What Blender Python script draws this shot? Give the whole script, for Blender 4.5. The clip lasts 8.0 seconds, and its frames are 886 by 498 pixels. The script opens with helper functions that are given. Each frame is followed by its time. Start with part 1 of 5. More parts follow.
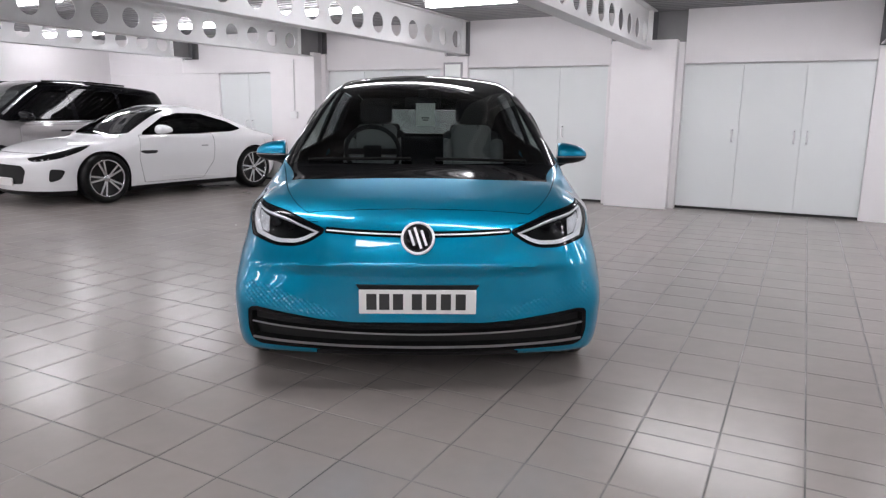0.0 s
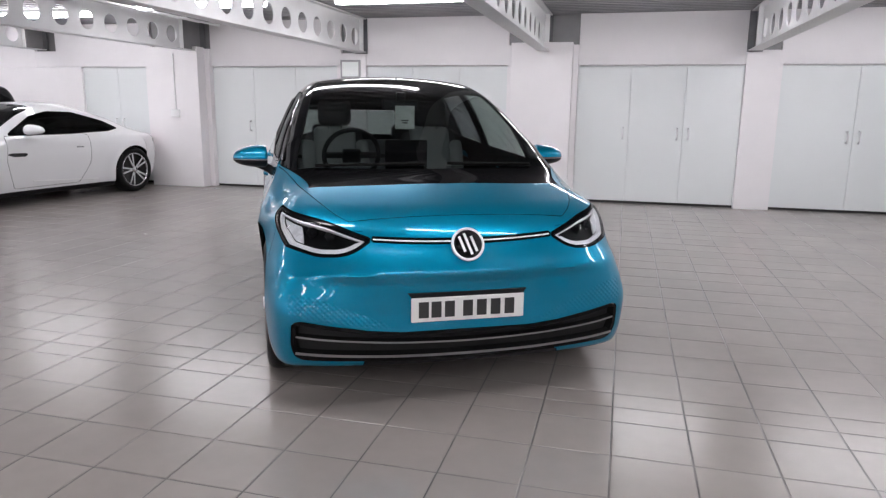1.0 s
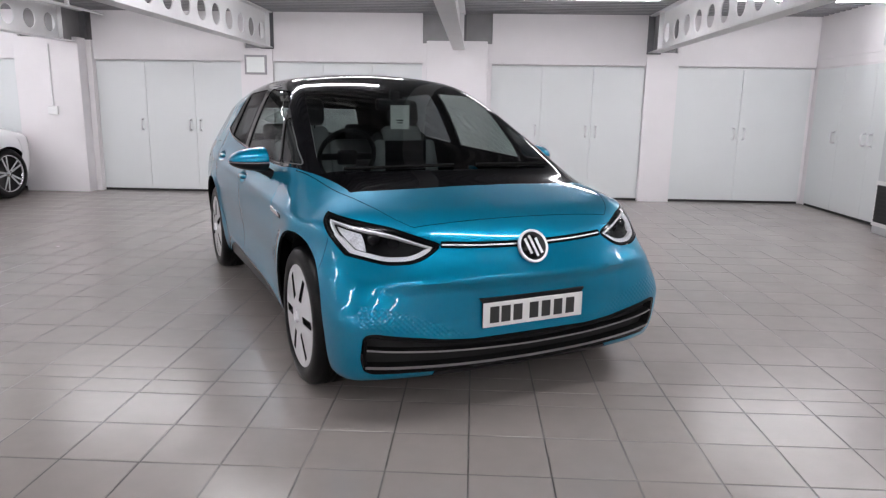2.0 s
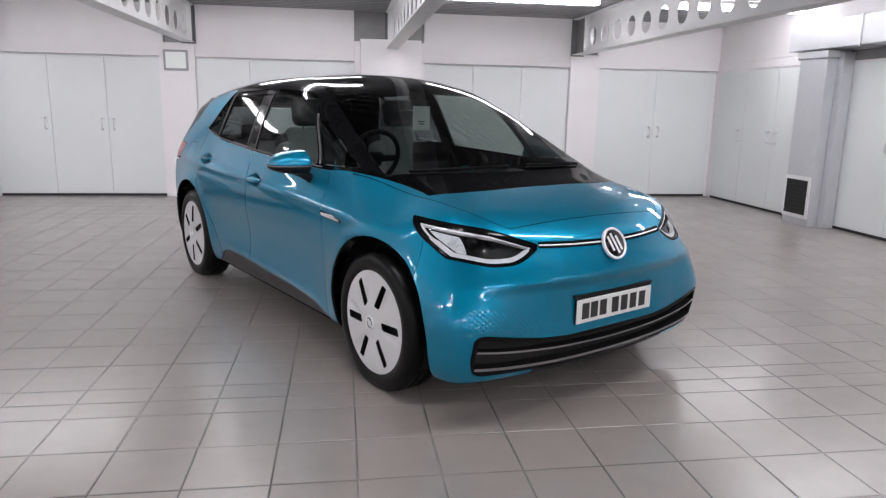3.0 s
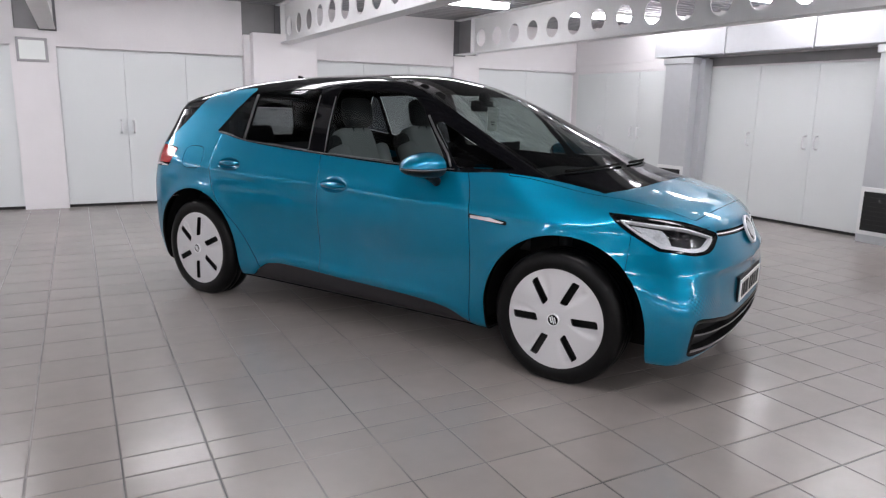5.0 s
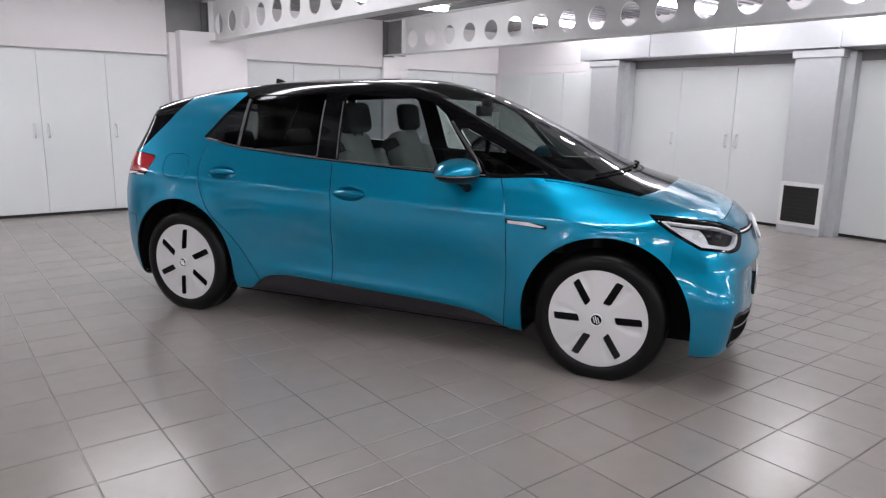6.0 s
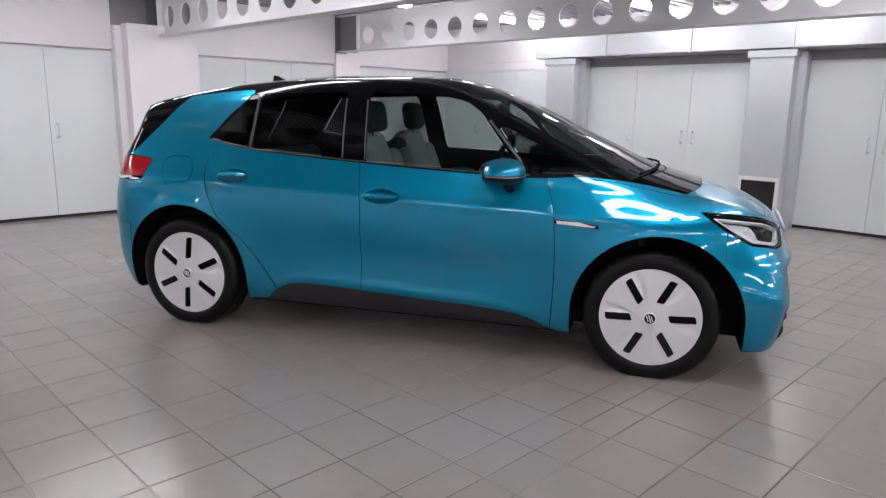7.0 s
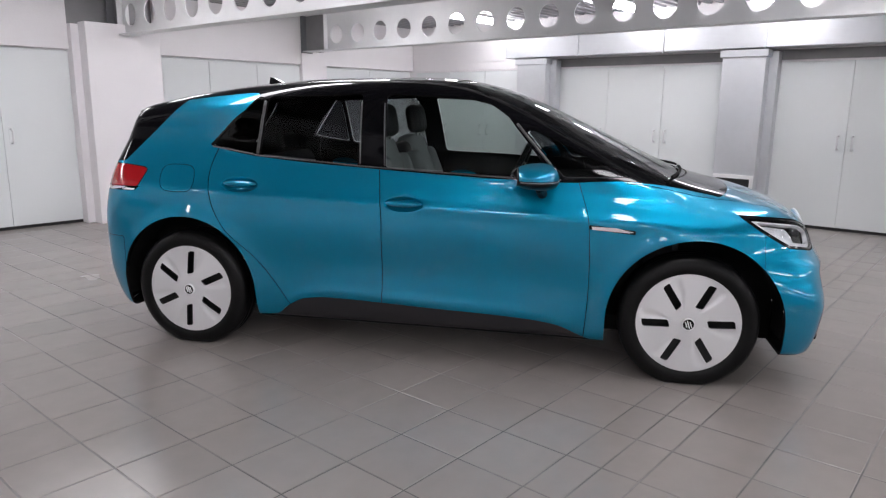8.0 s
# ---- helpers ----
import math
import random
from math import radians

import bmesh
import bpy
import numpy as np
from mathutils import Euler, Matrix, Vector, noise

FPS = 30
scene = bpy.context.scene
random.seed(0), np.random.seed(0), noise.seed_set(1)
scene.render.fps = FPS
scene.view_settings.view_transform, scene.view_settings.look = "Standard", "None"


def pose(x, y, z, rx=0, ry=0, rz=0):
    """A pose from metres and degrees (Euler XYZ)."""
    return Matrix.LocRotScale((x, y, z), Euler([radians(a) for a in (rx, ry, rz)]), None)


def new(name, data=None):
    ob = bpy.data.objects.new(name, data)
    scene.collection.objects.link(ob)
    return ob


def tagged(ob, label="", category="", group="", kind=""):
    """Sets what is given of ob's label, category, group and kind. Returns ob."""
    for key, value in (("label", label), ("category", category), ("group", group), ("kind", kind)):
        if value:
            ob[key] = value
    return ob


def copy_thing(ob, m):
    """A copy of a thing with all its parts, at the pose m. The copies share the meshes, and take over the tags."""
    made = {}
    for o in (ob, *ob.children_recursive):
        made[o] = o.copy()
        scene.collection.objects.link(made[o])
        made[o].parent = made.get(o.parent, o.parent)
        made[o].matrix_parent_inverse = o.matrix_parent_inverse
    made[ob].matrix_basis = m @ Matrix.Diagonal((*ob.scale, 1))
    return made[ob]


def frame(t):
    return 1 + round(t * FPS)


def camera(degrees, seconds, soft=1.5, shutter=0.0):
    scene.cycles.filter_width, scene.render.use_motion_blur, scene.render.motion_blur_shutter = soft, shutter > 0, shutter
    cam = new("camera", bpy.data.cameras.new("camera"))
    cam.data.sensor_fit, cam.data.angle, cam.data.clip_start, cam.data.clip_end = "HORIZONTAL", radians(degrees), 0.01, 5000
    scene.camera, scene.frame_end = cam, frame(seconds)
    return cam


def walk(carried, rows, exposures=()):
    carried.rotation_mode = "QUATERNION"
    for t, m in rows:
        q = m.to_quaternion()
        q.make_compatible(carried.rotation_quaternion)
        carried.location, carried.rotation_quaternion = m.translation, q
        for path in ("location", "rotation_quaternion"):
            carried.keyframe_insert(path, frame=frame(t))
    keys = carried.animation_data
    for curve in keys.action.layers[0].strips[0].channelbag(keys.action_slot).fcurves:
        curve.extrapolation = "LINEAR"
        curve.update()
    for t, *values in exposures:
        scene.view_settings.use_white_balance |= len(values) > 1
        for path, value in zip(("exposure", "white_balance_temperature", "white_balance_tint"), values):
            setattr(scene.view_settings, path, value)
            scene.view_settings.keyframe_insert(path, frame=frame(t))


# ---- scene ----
cam = camera(65.6, 8.0, soft=1.3)
METRES, EYE, TILT, LEAN, TURN = 6.806, 1.305, 0.0, 0.0, 27.4
ROWS = [
    (0.0, 0.0, 0.0, 0.0, 0.12, -11.34, -0.6),
    (0.5, -0.0656, -0.001, 0.0029, -6.22, -11.43, -0.65),
    (1.0, -0.1319, 0.0142, 0.0057, -12.73, -11.59, -0.67),
    (1.5, -0.1961, 0.0355, 0.006, -18.75, -11.65, -0.75),
    (3.0, -0.3839, 0.1373, 0.0078, -35.56, -11.73, -1.1),
    (3.5, -0.442, 0.1837, 0.0059, -40.03, -11.75, -1.19),
    (4.0, -0.4989, 0.2297, 0.0037, -45.11, -11.69, -1.18),
    (4.5, -0.5508, 0.285, 0.0043, -49.98, -11.68, -1.2),
    (6.0, -0.6504, 0.4421, 0.0104, -64.83, -11.62, -1.06),
    (6.5, -0.6661, 0.4948, 0.0095, -68.72, -11.63, -1.04),
    (7.0, -0.6709, 0.5437, 0.0096, -72.07, -11.71, -0.97),
    (7.5, -0.6678, 0.5836, 0.0119, -74.9, -11.71, -0.7),
    (8.0, -0.6655, 0.6137, 0.0118, -76.9, -11.71, -0.59),
]
walk(cam, [(t, pose(0, 0, EYE, TILT, LEAN, TURN) @ pose(METRES * x, METRES * y, METRES * z, 90 + pitch, roll, yaw)) for t, x, y, z, yaw, pitch, roll in ROWS])

# ---- light ----
world = bpy.data.worlds.new("world")
scene.world = world
world.use_nodes = True
world.node_tree.nodes["Background"].inputs["Color"].default_value = (0.8, 0.86, 1.0, 1)
world.node_tree.nodes["Background"].inputs["Strength"].default_value = 0.02
scene.view_settings.exposure = 0.0
LAMP_STRENGTH = 29.4


# ---- materials ----
def mat(name, color, rough=0.5, metal=0.0, vary=0.0, scale=8.0, bump=0.0, bscale=60.0, coat=0.0, rvary=0.0, emit=0.0, spec=0.5, obj_vary=0.0):
    """A procedural surface: base colour with variation at two scales, uneven gloss and fine relief."""
    m = bpy.data.materials.new(name)
    m.use_nodes = True
    nt = m.node_tree
    b = nt.nodes["Principled BSDF"]
    b.inputs["Base Color"].default_value = (*color, 1)
    b.inputs["Roughness"].default_value = rough
    b.inputs["Metallic"].default_value = metal
    b.inputs["Coat Weight"].default_value = coat
    b.inputs["Coat Roughness"].default_value = 0.03
    b.inputs["Specular IOR Level"].default_value = spec
    if emit:
        b.inputs["Emission Color"].default_value = (0.965, 0.945, 1.0, 1)
        b.inputs["Emission Strength"].default_value = emit
    if vary or bump or rvary or obj_vary:
        tc = nt.nodes.new("ShaderNodeTexCoord")
        n1 = nt.nodes.new("ShaderNodeTexNoise")
        n1.inputs["Scale"].default_value, n1.inputs["Detail"].default_value = scale, 6
        n2 = nt.nodes.new("ShaderNodeTexNoise")
        n2.inputs["Scale"].default_value, n2.inputs["Detail"].default_value = scale * 0.13, 3
        gp = nt.nodes.new("ShaderNodeNewGeometry")
        place = gp.outputs["Position"] if obj_vary else tc.outputs["Object"]
        nt.links.new(place, n1.inputs["Vector"])
        nt.links.new(place, n2.inputs["Vector"])
        mid = nt.nodes.new("ShaderNodeMath")
        mid.operation = "ADD"
        nt.links.new(n1.outputs["Fac"], mid.inputs[0])
        nt.links.new(n2.outputs["Fac"], mid.inputs[1])
        fac = mid.outputs[0]
        if obj_vary:
            oi = nt.nodes.new("ShaderNodeObjectInfo")
            gi = nt.nodes.new("ShaderNodeNewGeometry")
            add = nt.nodes.new("ShaderNodeMath")
            add.operation = "ADD"
            nt.links.new(oi.outputs["Random"], add.inputs[0])
            nt.links.new(gi.outputs["Random Per Island"], add.inputs[1])
            fr = nt.nodes.new("ShaderNodeMath")
            fr.operation = "FRACT"
            nt.links.new(add.outputs[0], fr.inputs[0])
            ma = nt.nodes.new("ShaderNodeMath")
            ma.operation = "MULTIPLY_ADD"
            nt.links.new(fr.outputs[0], ma.inputs[0])
            ma.inputs[1].default_value = obj_vary
            nt.links.new(fac, ma.inputs[2])
            fac = ma.outputs[0]
        if vary or obj_vary:
            mr = nt.nodes.new("ShaderNodeMapRange")
            mr.inputs["From Min"].default_value, mr.inputs["From Max"].default_value = 0.6, 1.4 + obj_vary
            mr.inputs["To Min"].default_value, mr.inputs["To Max"].default_value = 1 - vary, 1 + vary
            nt.links.new(fac, mr.inputs["Value"])
            mx = nt.nodes.new("ShaderNodeVectorMath")
            mx.operation = "SCALE"
            mx.inputs[0].default_value = color
            nt.links.new(mr.outputs[0], mx.inputs["Scale"])
            nt.links.new(mx.outputs[0], b.inputs["Base Color"])
        if rvary:
            rr = nt.nodes.new("ShaderNodeMapRange")
            rr.inputs["From Min"].default_value, rr.inputs["From Max"].default_value = 0.15, 0.85
            rr.inputs["To Min"].default_value, rr.inputs["To Max"].default_value = max(rough - rvary, 0.02), rough + rvary
            nt.links.new(n2.outputs["Fac"], rr.inputs["Value"])
            nt.links.new(rr.outputs[0], b.inputs["Roughness"])
        if bump:
            n3 = nt.nodes.new("ShaderNodeTexNoise")
            n3.inputs["Scale"].default_value, n3.inputs["Detail"].default_value = bscale, 4
            nt.links.new(place, n3.inputs["Vector"])
            bp = nt.nodes.new("ShaderNodeBump")
            bp.inputs["Strength"].default_value, bp.inputs["Distance"].default_value = bump, 0.004
            nt.links.new(n3.outputs["Fac"], bp.inputs["Height"])
            nt.links.new(bp.outputs[0], b.inputs["Normal"])
    return m


def glass_mat(name, tint, gloss=1.0, sheen=1.0):
    """A tinted pane: straight-through light with a Fresnel sheen on top."""
    m = bpy.data.materials.new(name)
    m.use_nodes = True
    nt = m.node_tree
    nt.nodes.remove(nt.nodes["Principled BSDF"])
    tr = nt.nodes.new("ShaderNodeBsdfTransparent")
    tr.inputs["Color"].default_value = (*tint, 1)
    gl = nt.nodes.new("ShaderNodeBsdfGlossy")
    gl.inputs["Roughness"].default_value = 0.02
    gl.inputs["Color"].default_value = (gloss, gloss, gloss, 1)
    lw = nt.nodes.new("ShaderNodeLayerWeight")
    lw.inputs["Blend"].default_value = 0.5
    pw = nt.nodes.new("ShaderNodeMath")
    pw.operation = "POWER"
    nt.links.new(lw.outputs["Facing"], pw.inputs[0])
    pw.inputs[1].default_value = 4.5
    fr = nt.nodes.new("ShaderNodeMath")
    fr.operation = "MULTIPLY_ADD"
    nt.links.new(pw.outputs[0], fr.inputs[0])
    fr.inputs[1].default_value, fr.inputs[2].default_value = 0.95 * sheen, 0.045 * sheen
    mx = nt.nodes.new("ShaderNodeMixShader")
    nt.links.new(fr.outputs[0], mx.inputs[0])
    nt.links.new(tr.outputs[0], mx.inputs[1])
    nt.links.new(gl.outputs[0], mx.inputs[2])
    nt.links.new(mx.outputs[0], nt.nodes["Material Output"].inputs["Surface"])
    return m


def paint(name, color, dark, rough=0.36, metal=0.64):
    """Metallic car paint: flakes under a clear coat."""
    m = mat(name, color, rough, metal, coat=1.0, spec=0.04)
    m.node_tree.nodes["Principled BSDF"].inputs["Coat Roughness"].default_value = 0.02
    m.node_tree.nodes["Principled BSDF"].inputs["Coat IOR"].default_value = 1.43
    nt = m.node_tree
    b = nt.nodes["Principled BSDF"]
    tc = nt.nodes.new("ShaderNodeTexCoord")
    vo = nt.nodes.new("ShaderNodeTexVoronoi")
    vo.inputs["Scale"].default_value = 900
    nt.links.new(tc.outputs["Object"], vo.inputs["Vector"])
    bw = nt.nodes.new("ShaderNodeRGBToBW")
    nt.links.new(vo.outputs["Color"], bw.inputs[0])
    mr = nt.nodes.new("ShaderNodeMapRange")
    mr.inputs["To Min"].default_value, mr.inputs["To Max"].default_value = 0, 1
    nt.links.new(bw.outputs[0], mr.inputs["Value"])
    mx = nt.nodes.new("ShaderNodeMix")
    mx.data_type = "RGBA"
    mx.inputs[6].default_value, mx.inputs[7].default_value = (*dark, 1), (*color, 1)
    nt.links.new(mr.outputs[0], mx.inputs[0])
    nt.links.new(mx.outputs[2], b.inputs["Base Color"])
    return m


def grout(name, clean, dusty):
    """Joint filler, dark where it is open and pale where dirt and polish have filled it."""
    m = mat(name, clean, 0.42)
    nt = m.node_tree
    geo = nt.nodes.new("ShaderNodeNewGeometry")
    n = nt.nodes.new("ShaderNodeTexNoise")
    n.inputs["Scale"].default_value, n.inputs["Detail"].default_value = 1.7, 4
    nt.links.new(geo.outputs["Position"], n.inputs["Vector"])
    mr = nt.nodes.new("ShaderNodeMapRange")
    mr.inputs["From Min"].default_value, mr.inputs["From Max"].default_value = 0.43, 0.70
    nt.links.new(n.outputs["Fac"], mr.inputs["Value"])
    mx = nt.nodes.new("ShaderNodeMix")
    mx.data_type = "RGBA"
    mx.inputs[6].default_value, mx.inputs[7].default_value = (*clean, 1), (*dusty, 1)
    nt.links.new(mr.outputs[0], mx.inputs[0])
    nt.links.new(mx.outputs[2], nt.nodes["Principled BSDF"].inputs["Base Color"])
    return m


M = {
    "wall": mat("painted_wall", (0.81, 0.785, 0.795), 0.6, vary=0.03, scale=3, bump=0.25, bscale=40, rvary=0.1),
    "door": mat("door_paint", (0.725, 0.75, 0.75), 0.32, vary=0.02, scale=2, bump=0.08, bscale=9, rvary=0.08),
    "steel_white": mat("beam_paint", (0.74, 0.74, 0.74), 0.45, vary=0.05, scale=5, bump=0.1, bscale=50),
    "steel_dark": mat("dark_steel", (0.16, 0.16, 0.17), 0.5, 0.3, vary=0.15, scale=9),
    # grey with shade in it: web ends, niche backs, strip under the duct
    "shade_grey": mat("shaded_grey", (0.24, 0.235, 0.24), 0.5, 0.2, vary=0.12, scale=6),
    "shutter": mat("dark_unseen_wall", (0.16, 0.16, 0.165), 0.7, vary=0.15, scale=5, bump=0.3, bscale=30),
    "deck": mat("galvanised_deck", (0.30, 0.30, 0.31), 0.45, 0.45, vary=0.12, scale=4, rvary=0.1),
    "duct": mat("galvanised_duct", (0.62, 0.63, 0.65), 0.48, 0.6, vary=0.03, scale=14),
    "chrome": mat("chrome", (0.75, 0.75, 0.76), 0.12, 1.0),
    "handle": mat("handle_metal", (0.78, 0.78, 0.79), 0.3, 0.35),
    "tile": mat("floor_tile", (0.288, 0.259, 0.241), 0.235, vary=0.09, scale=9, bump=0.04, bscale=14, rvary=0.06, obj_vary=0.5, spec=0.55),
    "grout": grout("dark_grout", (0.038, 0.033, 0.030), (0.222, 0.20, 0.187)),
    "lamp": mat("lamp_diffuser", (1.0, 0.985, 0.97), 0.4, emit=LAMP_STRENGTH),
    "white_plastic": mat("white_plastic", (0.82, 0.82, 0.82), 0.35),
    "grey_plastic": mat("grey_plastic", (0.35, 0.35, 0.36), 0.5),
    "vent": mat("vent_mesh", (0.016, 0.016, 0.016), 0.8),
    "blue": paint("turquoise_paint", (0.0, 0.287, 0.462), (0.0, 0.152, 0.272)),
    "black_gloss": mat("gloss_black", (0.004, 0.004, 0.005), 0.06, spec=0.2),
    "cowl_black": mat("cowl_plastic", (0.003, 0.003, 0.0035), 0.05, spec=0.06),
    "black_plastic": mat("black_plastic", (0.008, 0.008, 0.009), 0.4, spec=0.22, bump=0.15, bscale=300),
    "sill_grey": mat("dark_grey_plastic", (0.015, 0.0145, 0.017), 0.42, bump=0.1, bscale=300),
    "trim_inner": mat("inner_dark", (0.008, 0.008, 0.008), 0.9, spec=0.1),
    "rubber": mat("tyre_rubber", (0.0035, 0.0035, 0.0037), 0.36, spec=0.2, vary=0.2, scale=30, bump=0.2, bscale=200),
    "cover": mat("wheel_cover_silver", (0.74, 0.74, 0.75), 0.32, 0.2, coat=0.4),
    "alloy": mat("alloy_rim", (0.55, 0.55, 0.56), 0.22, 0.9),
    "seat": mat("seat_fabric_grey", (0.26, 0.27, 0.275), 0.85, vary=0.1, scale=60, bump=0.3, bscale=250),
    "seat_dark": mat("seat_fabric_dark", (0.03, 0.03, 0.032), 0.85, bump=0.3, bscale=250),
    "paper": mat("paper", (0.85, 0.88, 0.86), 0.7),
    "ink": mat("dark_ink", (0.03, 0.03, 0.03), 0.6),
    "plate_white": mat("plate_white", (0.82, 0.82, 0.80), 0.3),
    "grille_line": mat("grille_trim", (0.30, 0.30, 0.31), 0.28, 0.6),
    "seal": mat("satin_window_trim", (0.10, 0.097, 0.10), 0.35, 0.3),
    "led": mat("led_white", (0.93, 0.93, 0.95), 0.3, coat=0.6),
    "lamp_grey": mat("lamp_reflector", (0.72, 0.73, 0.75), 0.3, 0.4, vary=0.4, scale=110, bump=0.9, bscale=200),
    "lens_dark": mat("lamp_inside", (0.004, 0.004, 0.0045), 0.3, spec=0.15),
    "red_lens": mat("red_lens", (0.42, 0.006, 0.010), 0.15, coat=0.6),
    "white_paint": mat("white_car_paint", (0.82, 0.82, 0.83), 0.3, coat=1.0),
    "suv_paint": paint("grey_car_paint", (0.34, 0.32, 0.325), (0.25, 0.235, 0.24), 0.38, 0.68),
    "glass_clear": glass_mat("windscreen_glass", (0.40, 0.44, 0.43), sheen=0.6),
    "glass_side": glass_mat("side_glass", (0.62, 0.68, 0.66), sheen=0.35),
    "glass_far": glass_mat("bright_windscreen_glass", (0.6, 0.64, 0.63), sheen=1.3),
    "glass_quarter": glass_mat("quarter_glass", (0.14, 0.15, 0.15), sheen=0.35),
    "glass_dark": glass_mat("privacy_glass", (0.05, 0.05, 0.055), sheen=0.28),
    "glass_privacy": glass_mat("tinted_rear_glass", (0.27, 0.28, 0.29), sheen=0.28),
    "glass_in": glass_mat("inner_glass", (0.98, 0.98, 0.98), sheen=0.0),
    "lens": glass_mat("lamp_lens", (0.88, 0.89, 0.90), sheen=0.3),
}


def relief(m):
    """A copy of a paint with small honeycomb cells in relief."""
    m = m.copy()
    m.name = "honeycomb_paint"
    nt = m.node_tree
    tc = nt.nodes.new("ShaderNodeTexCoord")
    mp = nt.nodes.new("ShaderNodeMapping")
    mp.inputs["Rotation"].default_value = (radians(45), 0, 0)
    mp.inputs["Scale"].default_value = (0.0, 58.0, 58.0)
    vo = nt.nodes.new("ShaderNodeTexVoronoi")
    vo.inputs["Scale"].default_value, vo.inputs["Randomness"].default_value = 1.0, 0.0
    bp = nt.nodes.new("ShaderNodeBump")
    bp.inputs["Strength"].default_value, bp.inputs["Distance"].default_value = 0.5, 0.006
    nt.links.new(tc.outputs["Object"], mp.inputs["Vector"])
    nt.links.new(mp.outputs[0], vo.inputs["Vector"])
    nt.links.new(vo.outputs["Distance"], bp.inputs["Height"])
    b = nt.nodes["Principled BSDF"]
    nt.links.new(bp.outputs[0], b.inputs["Normal"])
    nt.links.new(bp.outputs[0], b.inputs["Coat Normal"])
    return m


M["blue_relief"] = relief(M["blue"])


# ---- mesh helpers ----
def thing(name, label, category, m=None, group="", kind=""):
    ob = new(name)
    if m is not None:
        ob.matrix_world = m
    return tagged(ob, label, category, group, kind)


def mesh_of(name, verts, faces, mats, idx=None, smooth=True):
    me = bpy.data.meshes.new(name)
    me.from_pydata([tuple(v) for v in verts], [], [tuple(int(i) for i in f) for f in faces])
    for m in mats:
        me.materials.append(m)
    if idx is not None:
        me.polygons.foreach_set("material_index", np.asarray(idx, dtype=np.int32))
    me.polygons.foreach_set("use_smooth", np.full(len(me.polygons), smooth))
    me.update()
    return me


def attach(name, me, parent, label="", m=None):
    ob = new(name, me)
    ob.parent = parent
    if m is not None:
        ob.matrix_basis = m
    return tagged(ob, label)


def part(name, bm, material, parent, label="", m=None, smooth=False):
    """Links a bmesh as ONE mesh object under a thing or a part."""
    me = bpy.data.meshes.new(name)
    bmesh.ops.recalc_face_normals(bm, faces=bm.faces)
    for f in bm.faces:
        f.smooth = smooth
    bm.to_mesh(me)
    bm.free()
    me.materials.append(material)
    return attach(name, me, parent, label, m)


def add_box(bm, x0, x1, y0, y1, z0, z1, bevel=0.0, seg=2):
    r = bmesh.ops.create_cube(bm, size=1.0)
    vs = r["verts"]
    bmesh.ops.scale(bm, vec=(x1 - x0, y1 - y0, z1 - z0), verts=vs)
    bmesh.ops.translate(bm, vec=((x0 + x1) / 2, (y0 + y1) / 2, (z0 + z1) / 2), verts=vs)
    if bevel:
        es = list({e for v in vs for e in v.link_edges})
        bmesh.ops.bevel(bm, geom=es, offset=bevel, segments=seg, affect="EDGES", profile=0.5)
    return bm


def box(x0, x1, y0, y1, z0, z1, bevel=0.0, seg=2):
    return add_box(bmesh.new(), x0, x1, y0, y1, z0, z1, bevel, seg)


def lathe(profile, n=48, caps=True):
    """A turned mesh from (radius, offset) pairs about the y axis."""
    bm = bmesh.new()
    rings = []
    for r, o in profile:
        rings.append([bm.verts.new((r * math.cos(2 * math.pi * i / n), o, r * math.sin(2 * math.pi * i / n))) for i in range(n)])
    for a, b in zip(rings, rings[1:]):
        for i in range(n):
            bm.faces.new((a[i], a[(i + 1) % n], b[(i + 1) % n], b[i]))
    for ring in (rings[0], rings[-1]) if caps else ():
        bm.faces.new(ring)
    return bm


def tube(points, r, n=10):
    """A round bar along a list of points."""
    bm = bmesh.new()
    pts = [Vector(p) for p in points]
    rings = []
    for i, p in enumerate(pts):
        d = (pts[min(i + 1, len(pts) - 1)] - pts[max(i - 1, 0)]).normalized()
        u = d.cross(Vector((0, 0, 1)) if abs(d.z) < 0.9 else Vector((1, 0, 0))).normalized()
        w = d.cross(u)
        rings.append([bm.verts.new(p + r * (math.cos(a) * u + math.sin(a) * w)) for a in (2 * math.pi * k / n for k in range(n))])
    for a, b in zip(rings, rings[1:]):
        for k in range(n):
            bm.faces.new((a[k], a[(k + 1) % n], b[(k + 1) % n], b[k]))
    bm.faces.new(rings[0])
    bm.faces.new(rings[-1])
    return bm


